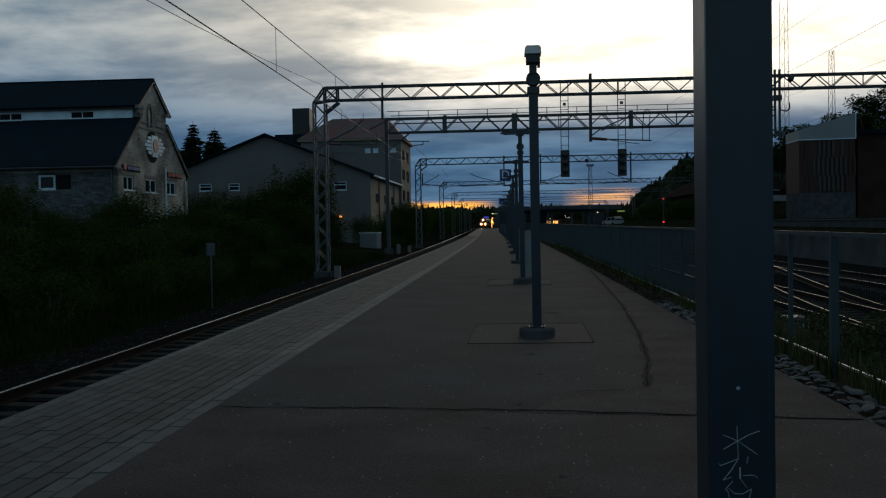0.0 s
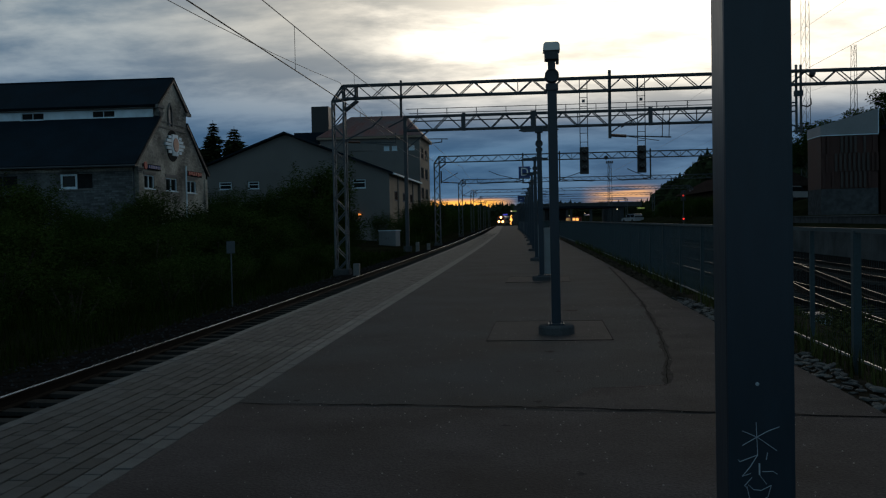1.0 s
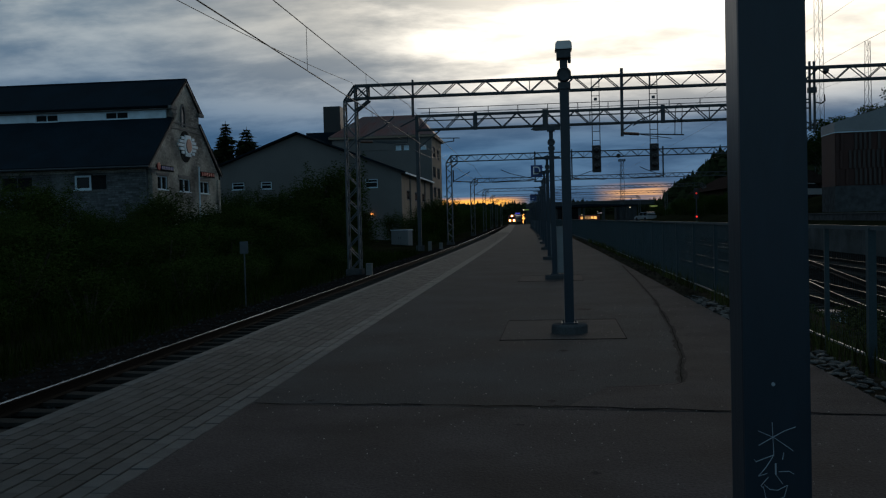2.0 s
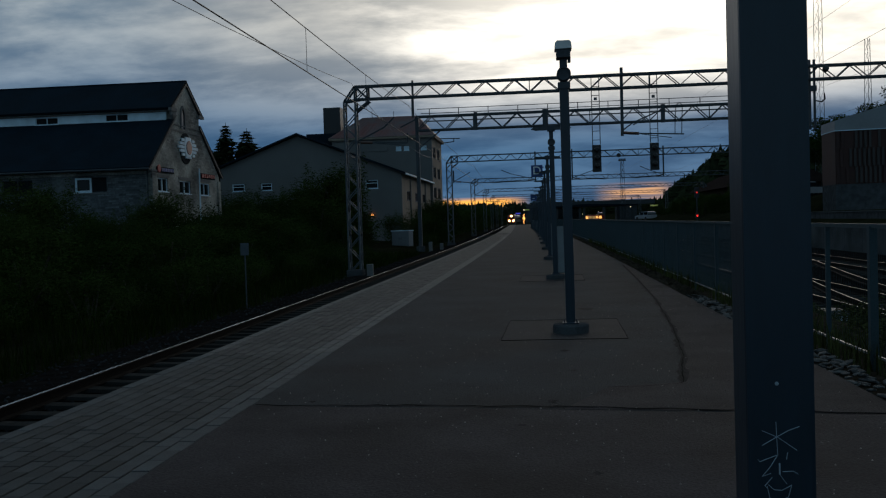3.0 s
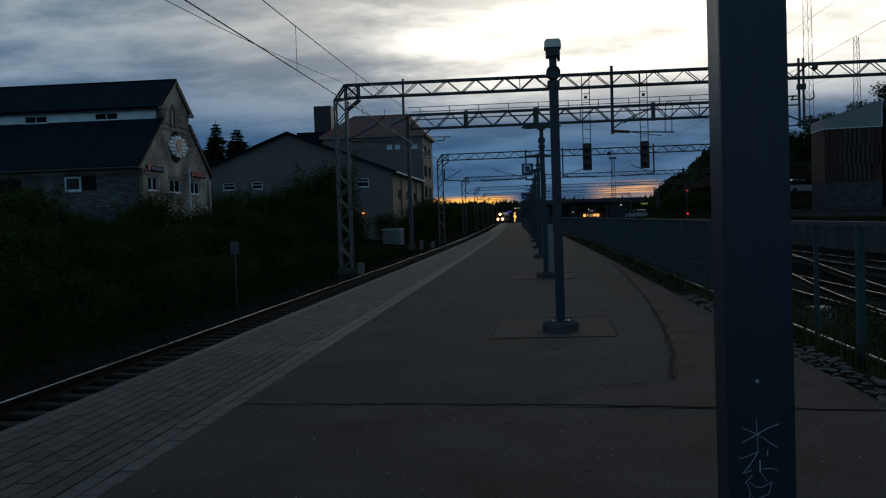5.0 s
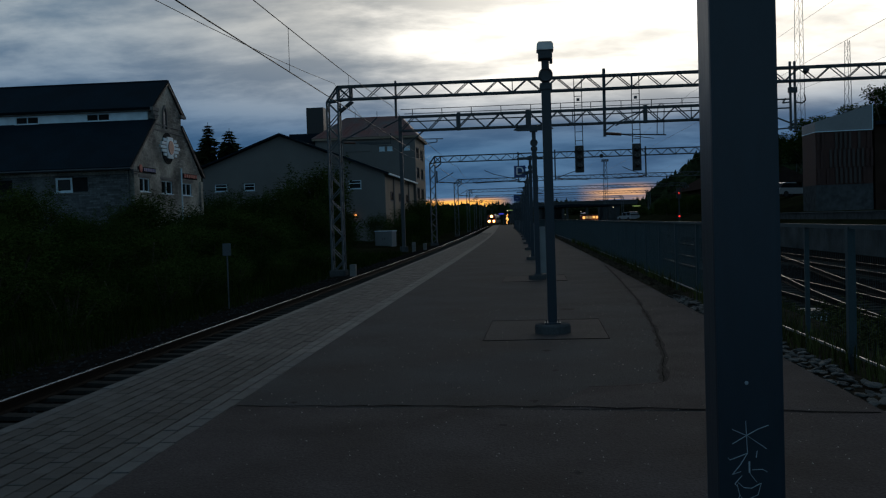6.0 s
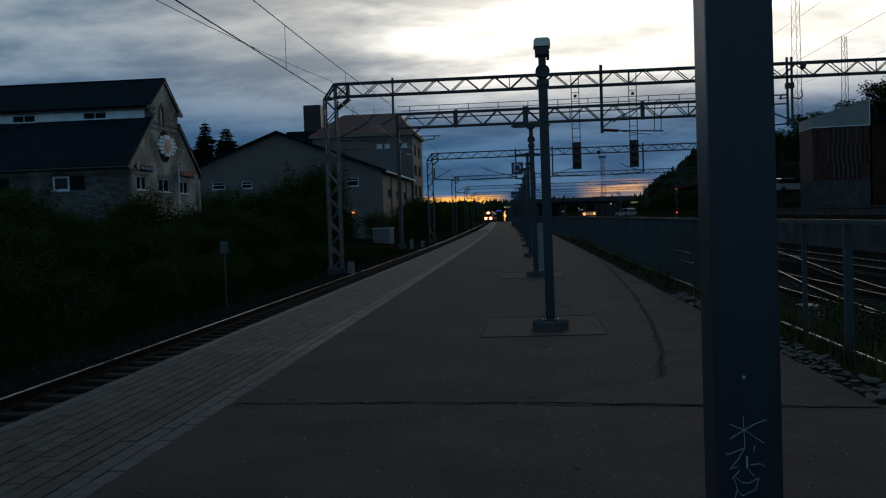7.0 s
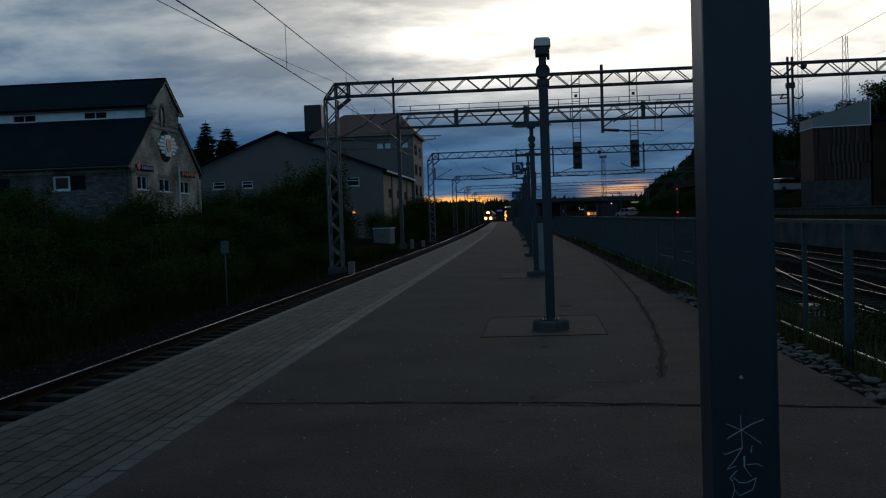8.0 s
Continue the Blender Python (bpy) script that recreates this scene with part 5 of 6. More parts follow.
def stub(x, y, h):
    s = thing("concrete_stub", "short pale concrete marker beside a mast", "marker", pose(x, y, GROUND_Z - 0.2), group="concrete stubs")
    part("block", B(-0.14, 0.14, -0.14, 0.14, 0, h, bev=0.03), CONCRETE, s)


stub(-7.75, 42.6, 0.7)
stub(-8.9, 77.0, 0.9)
stub(-8.3, 80.0, 0.7)


def point_machine():
    c = thing("point_machine", "low dark point machine box with pale marks beside the rails", "point machine", pose(6.15, 20.9, -0.80, 0, 0, 4))
    part("box", B(-0.22, 0.22, -0.45, 0.45, 0.0, 0.22, bev=0.02), STEEL_DARK, c)
    part("lid", B(-0.24, 0.24, -0.3, 0.3, 0.22, 0.26, bev=0.01), GALV, c)
    for i in range(4):
        part("mark", B(-0.19 + 0.1 * i, -0.13 + 0.1 * i, -0.456, -0.452, 0.06, 0.16), TRIM_WHITE, c)


point_machine()


# ---- plants ----
def leaf_cloud(rng, blobs, n, size, flat=0.5, aspect=0.55):
    """Many small leaves spread through the outer part of several lobes (centre, radii)."""
    verts, faces = [], []
    tot = sum(b[1][0] * b[1][1] * b[1][2] for b in blobs)
    for c, r in blobs:
        k = int(n * (r[0] * r[1] * r[2]) / tot) + 6
        for _ in range(k):
            d = Vector((rng.gauss(0, 1), rng.gauss(0, 1), rng.gauss(0, 1))).normalized()
            q = rng.random() ** 0.45 * (1.0 + 0.22 * noise.noise(d * 2.3 + Vector(c)))
            p = Vector((c[0] + d.x * r[0] * q, c[1] + d.y * r[1] * q, c[2] + d.z * r[2] * q))
            if p.z < 0.02:
                continue
            a = Vector((rng.gauss(0, 1), rng.gauss(0, 1), rng.gauss(0, flat))).normalized()
            b = a.cross(Vector((rng.gauss(0, 1), rng.gauss(0, 1), rng.gauss(0, 1)))).normalized()
            s = size * rng.uniform(0.6, 1.35)
            i = len(verts)
            verts += [p - a * s, p + b * s * aspect * 0.6, p + a * s, p - b * s * aspect * 0.6]
            faces.append((i, i + 1, i + 2, i + 3))
    return [tuple(v) for v in verts], faces


def bush(seed, h, w, n, size, leaf, label):
    rng = random.Random(seed)
    b = thing("bush", label, "bush", group="trackside bushes")
    blobs, stems = [], []
    for i in range(7):
        a = rng.uniform(0, 6.28)
        d = rng.uniform(0.1, 0.62) * w
        hh = h * rng.uniform(0.45, 0.82) * (1 - 0.3 * d / w)
        r = w * rng.uniform(0.28, 0.5)
        c = (d * math.cos(a), d * math.sin(a), hh)
        blobs.append((c, (r, r, h * rng.uniform(0.20, 0.34))))
        stems.append(((rng.uniform(-0.15, 0.15), rng.uniform(-0.15, 0.15), -0.3), c))
    for i in range(9):
        a, d = rng.uniform(0, 6.28), rng.uniform(0.1, 0.7) * w
        z = h * rng.uniform(0.75, 1.08)
        blobs.append(((d * math.cos(a), d * math.sin(a), z * 0.85), (w * 0.10, w * 0.10, h * 0.18)))
    blobs.append(((0, 0, h * 0.22), (w * 0.8, w * 0.8, h * 0.25)))
    part("stem", bars(stems, 0.018 + 0.005 * h, r=5), BARK, b)
    v, f = leaf_cloud(rng, blobs, n, size)
    quads("foliage", v, f, leaf, b)
    return b


def conifer(seed, h, w, n=34):
    rng = random.Random(seed)
    t = thing("conifer", "dark spruce tree against the evening sky", "tree", group="spruces")
    part("trunk", turned([(0.16 + h * 0.008, -0.5), (0.1 + h * 0.005, h * 0.5), (0.02, h)], 8), BARK, t)
    verts, faces = [], []
    for i in range(n):
        f = (i + 0.5) / n
        z = h * (0.12 + 0.86 * f)
        rad = w * (1 - f) ** 0.6 * rng.uniform(0.6, 1.2) + 0.12
        for k in range(9):
            a = rng.uniform(0, 6.28)
            r = rad * rng.uniform(0.6, 1.1)
            d, s = Vector((math.cos(a), math.sin(a), 0)), Vector((-math.sin(a), math.cos(a), 0))
            for j in range(7):
                g = (j + 0.6) / 7
                p = Vector((0, 0, z)) + d * r * g + Vector((0, 0, -0.28 * r * g + 0.10 * r * g * g))
                l = (0.30 + 0.30 * (1 - g)) * min(1.5, rad + 0.3) * rng.uniform(0.7, 1.3)
                q = (s * rng.uniform(-1, 1) + d * 0.7 + Vector((0, 0, rng.uniform(-0.7, 0.2)))).normalized()
                e = q.cross(Vector((rng.gauss(0, 1), rng.gauss(0, 1), rng.gauss(0, 1)))).normalized()
                m = len(verts)
                verts += [tuple(p - q * l * 0.3), tuple(p + e * l * 0.21), tuple(p + q * l), tuple(p - e * l * 0.21)]
                faces.append((m, m + 1, m + 2, m + 3))
    quads("crown", verts, faces, NEEDLE, t)
    return t


def broadleaf(seed, h, w, n, size):
    rng = random.Random(seed)
    t = thing("broadleaf_tree", "dark leafy tree with an uneven crown", "tree", group="leafy trees")
    part("trunk", turned([(0.24, -0.6), (0.17, h * 0.35), (0.09, h * 0.7)], 9), BARK, t)
    blobs, limbs = [], []
    for i in range(16):
        a, d = rng.uniform(0, 6.28), rng.uniform(0.05, 0.75) * w
        c = (d * math.cos(a), d * math.sin(a), h * rng.uniform(0.42, 0.92))
        r = w * rng.uniform(0.22, 0.42)
        blobs.append((c, (r, r, r * 0.8)))
        limbs.append(((0, 0, h * rng.uniform(0.25, 0.5)), c))
    part("limb", bars(limbs, 0.05, r=5), BARK, t)
    v, f = leaf_cloud(rng, blobs, n, size)
    quads("crown", v, f, LEAF, t)
    return t


def plant_all():
    rng = random.Random(11)
    kinds = [bush(21 + i, 2.0, 1.5, 6500, 0.045, (LEAF, LEAF_B)[i % 2], ("dense dark green trackside bush", "loose grey-green willow bush beside the track")[i % 2]) for i in range(4)]
    bigs = [bush(41 + i, 5.0, 2.9, 11000, 0.085, (LEAF_B, LEAF)[i % 2], ("tall willow thicket with pale leaf undersides", "tall dark green thicket")[i % 2]) for i in range(3)]

    def put(src, x, y, s, first=[]):
        m = pose(x, y, bank(x, y) - 0.05, 0, 0, rng.uniform(0, 360)) @ Matrix.Diagonal((s * rng.uniform(0.9, 1.25), s * rng.uniform(0.9, 1.25), s, 1))
        if src not in first:
            first.append(src)
            src.matrix_basis = m
            return src
        ob = copy_thing(src, Matrix())
        ob.matrix_basis = m
        return ob

    # low growth along the track
    for i in range(30):
        y = 12 + i * 1.55 + rng.uniform(-0.4, 0.4)
        put(kinds[i % 4], -11.2 - rng.uniform(0, 2.0) - max(0, 22 - y) * 0.05, y, rng.uniform(0.55, 0.85))
    for i in range(30):
        y = 20 + i * 1.4 + rng.uniform(-0.5, 0.5)
        put(kinds[(i + 1) % 4], -14.8 - rng.uniform(0, 3.2), y, rng.uniform(0.95, 1.35))
    # thicket before the house: high at its ends, low before the long wall
    for x, y, top in ((-31.2, 53, 4.7), (-29.5, 54, 4.4), (-28.3, 52, 4.0), (-27.3, 55, 3.0), (-26.0, 53, 2.3), (-24.8, 54, 2.5), (-23.6, 55, 3.0), (-22.6, 54, 3.6),
                      (-21.5, 53, 3.9), (-20.4, 54, 3.4), (-19.3, 55, 2.5), (-18.3, 53, 2.6), (-17.0, 54, 2.9), (-15.8, 55, 2.7), (-25.4, 46, 2.0), (-22.5, 45, 2.4),
                      (-19.8, 46, 2.2), (-17.4, 45, 2.0), (-15.4, 47, 1.8), (-27.8, 47, 3.0), (-24.0, 40, 2.3), (-21.3, 39, 2.0), (-18.6, 40, 1.7)):
        put(bigs[int(abs(x * 7)) % 3], x, y, (top + 0.6) / 5.1 * rng.uniform(0.95, 1.05))
    # thicket before the hall, rising towards the mast
    for x, y, top in ((-33.0, 93, 2.2), (-31.2, 90, 2.6), (-30.2, 92, 5.4), (-28.4, 90, 5.3), (-26.6, 92, 4.9), (-25.0, 90, 5.1), (-23.6, 91, 5.5), (-21.8, 90, 6.0), (-20.0, 91, 6.7), (-18.8, 90, 7.7),
                      (-17.6, 92, 3.2), (-16.8, 89, 2.3), (-28.0, 80, 3.4), (-25.0, 78, 3.8), (-22.0, 79, 3.9), (-19.2, 80, 4.2), (-16.6, 79, 2.4), (-24.0, 68, 2.6),
                      (-21.0, 67, 3.0), (-18.2, 68, 3.0), (-16.0, 66, 2.2), (-13.2, 100, 2.8), (-12.2, 105, 2.9), (-15.8, 104, 3.0)):
        put(bigs[int(abs(x * 7)) % 3], x, y, (top + 0.6) / 5.1 * rng.uniform(0.95, 1.05))
    for i in range(34):
        y = 112 + i * 6.2 + rng.uniform(-2, 2)
        put(bigs[i % 3], track_x(y) - 5.6 - rng.uniform(0, 3.5), y, rng.uniform(0.75, 1.15) * (1 + max(0, y - 200) / 400))
    for i in range(16):
        y = 46 + i * 4 + rng.uniform(-1, 1)
        if 60 < y < 96:
            continue
        put(kinds[i % 4], -10.7 - rng.uniform(0, 1.5), y, rng.uniform(0.6, 1.0))
    # shrubs on the slope beyond the yard
    for i in range(34):
        x, y = rng.uniform(21.5, 34), rng.uniform(112, 150)
        if x / y > 0.245 or x / y < 0.13:
            x = y * rng.uniform(0.15, 0.24)
        put(bigs[i % 3], x, y, rng.uniform(0.35, 0.6))
    for i in range(26):
        y = rng.uniform(172, 215)
        put(bigs[i % 3], y * rng.uniform(0.122, 0.20), y, rng.uniform(0.5, 0.95))
    # weeds between the fence and the yard
    for i in range(26):
        y = 8 + i * 1.4 + rng.uniform(-0.6, 0.6)
        put(kinds[(i + 2) % 4], 4.55 + rng.uniform(-0.35, 0.7), y, rng.uniform(0.26, 0.46))
    weeds = [bush(81 + i, 2.0, 1.2, 5200, 0.05, WEEDS, "pale green weedy shrub behind the fence") for i in range(2)]
    for x, y, k in ((4.3, 10.3, 0.62), (4.6, 11.6, 0.72), (5.1, 12.6, 0.66), (4.4, 13.4, 0.55), (4.2, 8.9, 0.6), (5.2, 9.6, 0.62), (4.9, 15.0, 0.6), (4.5, 17.2, 0.5), (5.4, 11.0, 0.6)):
        put(weeds[int(y * 10) % 2], x, y, k)
    # spruces behind the house
    src = [conifer(61, 12.5, 2.9), conifer(62, 12.0, 2.6)]
    for i, (x, y, s) in enumerate(((-49.0, 146, 1.50), (-47.4, 149, 1.36), (-45.6, 146, 1.42), (-50.6, 147, 1.3), (-52.3, 148, 1.2), (-48.2, 145, 1.2), (-46.4, 151, 1.3))):
        put(src[i % 2], x, y, s)
    # trees behind the clad building
    tr = [broadleaf(71, 12, 4.0, 5200, 0.17), broadleaf(72, 11, 4.2, 5200, 0.17)]
    for i, (x, y, s) in enumerate(((44.0, 116, 1.2), (42.0, 120, 1.05), (40.0, 121, 1.0), (37.6, 118, 0.92), (47.0, 117, 1.3), (35.4, 121, 0.78), (50.0, 120, 1.3), (38.8, 124, 0.98), (45.5, 121, 1.2), (34.0, 130, 0.85))):
        put(tr[i % 2], x, y, s)


plant_all()


def far_wood(name, spots, label, seed):
    """Many small spruces as one mass."""
    rng = random.Random(seed)
    verts, faces = [], []
    for x, y, z, h in spots:
        w = h * rng.uniform(0.18, 0.30)
        tiers = 5
        leafy = rng.random() < 0.75
        if leafy:
            w *= 1.35
            h *= 0.82
        for k in range(tiers):
            f = k / tiers
            zb, zt = z + h * (0.08 + 0.9 * f), z + h * min(1.0, 0.08 + 0.9 * (f + 0.36))
            r = w * (math.sqrt(max(0.05, 1 - (1.7 * f - 0.6) ** 2)) if leafy else (1 - f) ** 0.85) + 0.1
            m = len(verts)
            a0 = rng.uniform(0, 6.28)
            n = 7
            verts += [(x + r * rng.uniform(0.65, 1.15) * math.cos(a0 + 6.283 * i / n), y + r * math.sin(a0 + 6.283 * i / n), zb - rng.uniform(0, 0.06) * h) for i in range(n)]
            verts.append((x, y, zt))
            faces += [(m + i, m + (i + 1) % n, m + n) for i in range(n)]
    quads(name, verts, faces, NEEDLE, kind="stuff", label=label, category="woods")


def woods():
    rng = random.Random(5)
    spots = []
    for i in range(1500):
        x = rng.uniform(-420, 420)
        y = rng.uniform(640, 760)
        spots.append((x, y, bank(x, y), rng.uniform(9, 12.5) * (1 + 0.12 * noise.noise((x * 0.02, 0, 0)))))
    far_wood("far_woods", spots, "dark spruce woods along the horizon", 6)
    spots = []
    for i in range(900):
        x = 30 + 110 * rng.random() ** 0.8
        y = rng.uniform(225, 380)
        if x / y < 0.134:
            continue
        spots.append((x, y, bank(x, y), rng.uniform(6, 10.5) * min(1.0, 0.55 + (x / y - 0.134) * 14)))
    for i in range(200):
        x, y = rng.uniform(46, 120), rng.uniform(210, 240)
        spots.append((x, y, bank(x, y), rng.uniform(7, 11)))
    far_wood("hill_woods", spots, "dark mixed woods on the hillside above the yard", 7)
    spots = []
    for i in range(420):
        y = rng.uniform(330, 640)
        x = track_x(y) - 9 - 60 * rng.random()
        spots.append((x, y, bank(x, y), rng.uniform(6, 10)))
    far_wood("left_woods", spots, "dark woods along the far bend of the track", 8)


woods()


def blades(name, area, n, h, seed, label, blade_mat=GRASS):
    """Grass blades over x0..x1 (from the track's middle), y0..y1."""
    x0, x1, y0, y1 = area
    rng = random.Random(seed)
    verts, faces = [], []
    for _ in range(n):
        y = y0 + (y1 - y0) * rng.random() ** 1.5
        x = track_x(y) + rng.uniform(x0, x1)
        if noise.noise((x * 0.8, y * 0.5, seed)) < -0.25:
            continue
        z = bank(x, y) if x < -8 else -0.72
        if x > 17.6:
            z = bank(x, y)
        elif x > 2.9:
            z = -0.05 - 0.62 * min(1, max(0, (x - 3.2) / 2.2))
        l = h * rng.uniform(0.4, 1.2)
        a = rng.uniform(0, 6.28)
        w = 0.004 + 0.006 * rng.random() + 0.00015 * y
        dx, dy = math.cos(a), math.sin(a)
        k = rng.uniform(0.1, 0.5) * l
        m = len(verts)
        verts += [(x - dy * w, y + dx * w, z), (x + dy * w, y - dx * w, z), (x + dx * k * 0.4 + dy * w * 0.7, y + dy * k * 0.4 - dx * w * 0.7, z + l * 0.6),
                  (x + dx * k * 0.4 - dy * w * 0.7, y + dy * k * 0.4 + dx * w * 0.7, z + l * 0.6), (x + dx * k, y + dy * k, z + l)]
        faces += [(m, m + 1, m + 2, m + 3), (m + 3, m + 2, m + 4)]
    quads(name, verts, faces, blade_mat, kind="stuff", label=label, category="grass")


blades("verge_grass", (-9.5, -2.7, 7, 70), 26000, 0.5, 3, "tall unmown grass and weeds beside the track")
blades("fence_grass", (9.15, 11.6, 5, 60), 16000, 0.38, 4, "rough green grass and weeds behind the fence", WEEDS)
strip("fence_verge", 8.82, 10.4, -0.06, span(-12, 130, 6), LITTER, 0.62, kind="structure", label="narrow earth verge along the fence", category="verge")


# ---- the small pieces of the ground ----
def chips():
    rng = random.Random(9)
    verts, faces = [], []
    for _ in range(9000):
        y = 6 + 54 * rng.random() ** 1.7
        if rng.random() < 0.5:
            x = track_x(y) + rng.uniform(-2.9, 1.4)
        else:
            x = track_x(y) + rng.uniform(10.6, 20.5)
            y += 6
        r = rng.uniform(0.018, 0.045)
        m = len(verts)
        z = -0.788
        a = rng.uniform(0, 6.28)
        verts += [(x + r * math.cos(a + 1.57 * i) * rng.uniform(0.7, 1.3), y + r * math.sin(a + 1.57 * i) * rng.uniform(0.7, 1.3), z) for i in range(4)]
        verts += [(x + rng.uniform(-0.3, 0.3) * r, y + rng.uniform(-0.3, 0.3) * r, z + r * rng.uniform(0.7, 1.3))]
        faces += [(m + i, m + (i + 1) % 4, m + 4) for i in range(4)]
    quads("ballast_stones", verts, faces, STONE_CHIP, kind="stuff", label="loose crushed stones of the track ballast", category="ballast")


chips()


def stone_me(seed):
    rng = random.Random(seed)
    bm = bmesh.new()
    bmesh.ops.create_icosphere(bm, subdivisions=1, radius=1.0)
    for v in bm.verts:
        v.co *= rng.uniform(0.75, 1.15)
        v.co.z = max(-0.5, v.co.z * 0.7)
    return bm


def edging_stones():
    e = thing("stone_edging", "row of rough fist-sized to head-sized stones along the fence", "stones", kind="structure")
    rng = random.Random(14)
    meshes = []
    rows = [(y, x) for y in np.arange(5.6, 19, 0.13) for x in (2.87, 2.99, 3.12)]
    for i, (y, x) in enumerate(rows):
        m = pose(track_x(y) + 6 + x + rng.uniform(-0.06, 0.06), y + rng.uniform(-0.06, 0.06), rng.uniform(-0.035, 0.0), rng.uniform(-20, 20), rng.uniform(-20, 20), rng.uniform(0, 360))
        s = rng.uniform(0.03, 0.075)
        if i < 6:
            ob = part("stone", stone_me(i), EDGE_STONE, e)
            meshes.append(ob.data)
        else:
            ob = new("stone", meshes[i % 6])
            ob.parent = e
        ob.matrix_basis = m @ Matrix.Diagonal((s * 1.25, s, s * 0.5, 1))
    verts, faces = [], []
    for y in np.concatenate([np.arange(-10, 5.5, 0.17), np.arange(19, 70, 0.17)]):
        for x in (2.9, 3.1):
            b = len(verts)
            r = rng.uniform(0.05, 0.11)
            cx = track_x(y) + 6 + x + rng.uniform(-0.06, 0.06)
            verts += [(cx + r * math.cos(1.05 * i + y), y + r * math.sin(1.05 * i + y) * rng.uniform(0.7, 1.2), 0.0) for i in range(6)] + [(cx, y, r * 0.7)]
            faces += [(b + i, b + (i + 1) % 6, b + 6) for i in range(6)]
    quads("far_stones", verts, faces, LITTER, e, kind="stuff")


EDGE_STONE = mat("edge_stone", (0.085, 0.084, 0.080), 0.9, var=0.3, scale=2, fine=12, bump=0.6, obj_var=0.35)
edging_stones()


def asphalt_details():
    d = thing("asphalt_repairs", "old repair patches and cracks in the platform asphalt", "asphalt repairs", kind="structure")

    def patch(x0, x1, y0, y1, skew=0.0):
        bm = B(x0, x1, y0, y1, -0.01, 0.004)
        for v in bm.verts:
            v.co.x += (v.co.y - y0) * skew
        part("patch", bm, PATCH_OLD, d, "reddish older asphalt patch")
        rim = [((x0, y0), (x1, y0)), ((x1, y0), (x1 + (y1 - y0) * skew, y1)), ((x1 + (y1 - y0) * skew, y1), (x0 + (y1 - y0) * skew, y1)), ((x0 + (y1 - y0) * skew, y1), (x0, y0))]
        part("patch_joint", bars([((*a, 0.005), (*b, 0.005)) for a, b in rim], 0.0055, 0.006), ASPHALT_CRACK, d)

    # the near field, and the strip beyond the long crack, are of an older, browner laying
    LONG = [(1.31, 9.13), (1.44, 10.13), (1.56, 10.78), (1.67, 11.93), (1.82, 13.5), (2.13, 18.0), (2.40, 24.0), (2.66, 31.0)]
    bm = bmesh.new()
    vs = [bm.verts.new(p) for p in ((-2.63, -12, 0.004), (2.79, -12, 0.004), (2.79, 7.55, 0.004), (-2.63, 8.2, 0.004))]
    bm.faces.new(vs)
    part("near_field", bm, ASPHALT_OLD, d, "older browner asphalt")
    side = [((0.15, 7.92), (2.79, 7.58)), ((0.58, 8.90), (2.79, 8.4)), ((1.31, 9.13), (2.79, 9.13))] + [(p, (2.79, p[1])) for p in LONG[1:]]
    bm = bmesh.new()
    pairs = [(bm.verts.new((*a, 0.004)), bm.verts.new((*b, 0.004))) for a, b in side]
    for a, b in zip(pairs, pairs[1:]):
        bm.faces.new((a[0], a[1], b[1], b[0]))
    part("side_field", bm, ASPHALT_OLD, d, "older browner asphalt beyond the long crack")
    for ly in LAMP_Y[1:3]:
        patch(-0.56, 1.10, ly - 0.75, ly + 1.65, 0.02)
    rng = random.Random(8)

    def crack(pts, w):
        fine = []
        for a, b in zip(pts, pts[1:]):
            n = max(2, int(math.dist(a, b) / 0.12))
            for i in range(n):
                f = i / n
                fine.append((a[0] + (b[0] - a[0]) * f + rng.uniform(-0.008, 0.008), a[1] + (b[1] - a[1]) * f + rng.uniform(-0.03, 0.03)))
        fine.append(pts[-1])
        bm = bmesh.new()
        across = abs(pts[-1][0] - pts[0][0]) > abs(pts[-1][1] - pts[0][1])
        pairs = []
        for x, y in fine:
            k = w * rng.uniform(0.35, 0.75) * (1.5 if across else 0.55)
            pairs.append((bm.verts.new((x, y - k, 0.0075)), bm.verts.new((x, y + k, 0.0075))) if across else (bm.verts.new((x - k, y, 0.0075)), bm.verts.new((x + k, y, 0.0075))))
        for a, b in zip(pairs, pairs[1:]):
            bm.faces.new((a[0], a[1], b[1], b[0]))
        part("crack", bm, ASPHALT_CRACK, d, "dark uneven crack")

    crack([(-2.6, 8.21), (-1.1, 8.12), (0.1, 8.0), (1.4, 7.8), (2.75, 7.58)], 0.02)
    crack(LONG[::-1], 0.016)
    crack([(1.31, 9.13), (1.22, 9.03), (1.12, 8.96), (0.85, 8.90), (0.58, 8.90)], 0.009)
    # the crumbled, stained margin of the long crack
    bm = bmesh.new()
    rows = []
    for (xa, ya), (xb, yb) in zip(LONG, LONG[1:]):
        n = max(2, int((yb - ya) / 0.18))
        for i in range(n):
            g = i / n
            x, y = xa + (xb - xa) * g, ya + (yb - ya) * g
            k = (0.042 if y < 14 else 0.036) * (1 + 0.9 * noise.noise((0, y * 1.3, 4.0)))
            rows.append((bm.verts.new((x - k * rng.uniform(0.5, 1.3), y, 0.006)), bm.verts.new((x + k * rng.uniform(0.5, 1.3), y, 0.006))))
    for a, b in zip(rows, rows[1:]):
        bm.faces.new((a[0], a[1], b[1], b[0]))
    part("crack_margin", bm, STAIN, d, "dark crumbled margin of a crack")
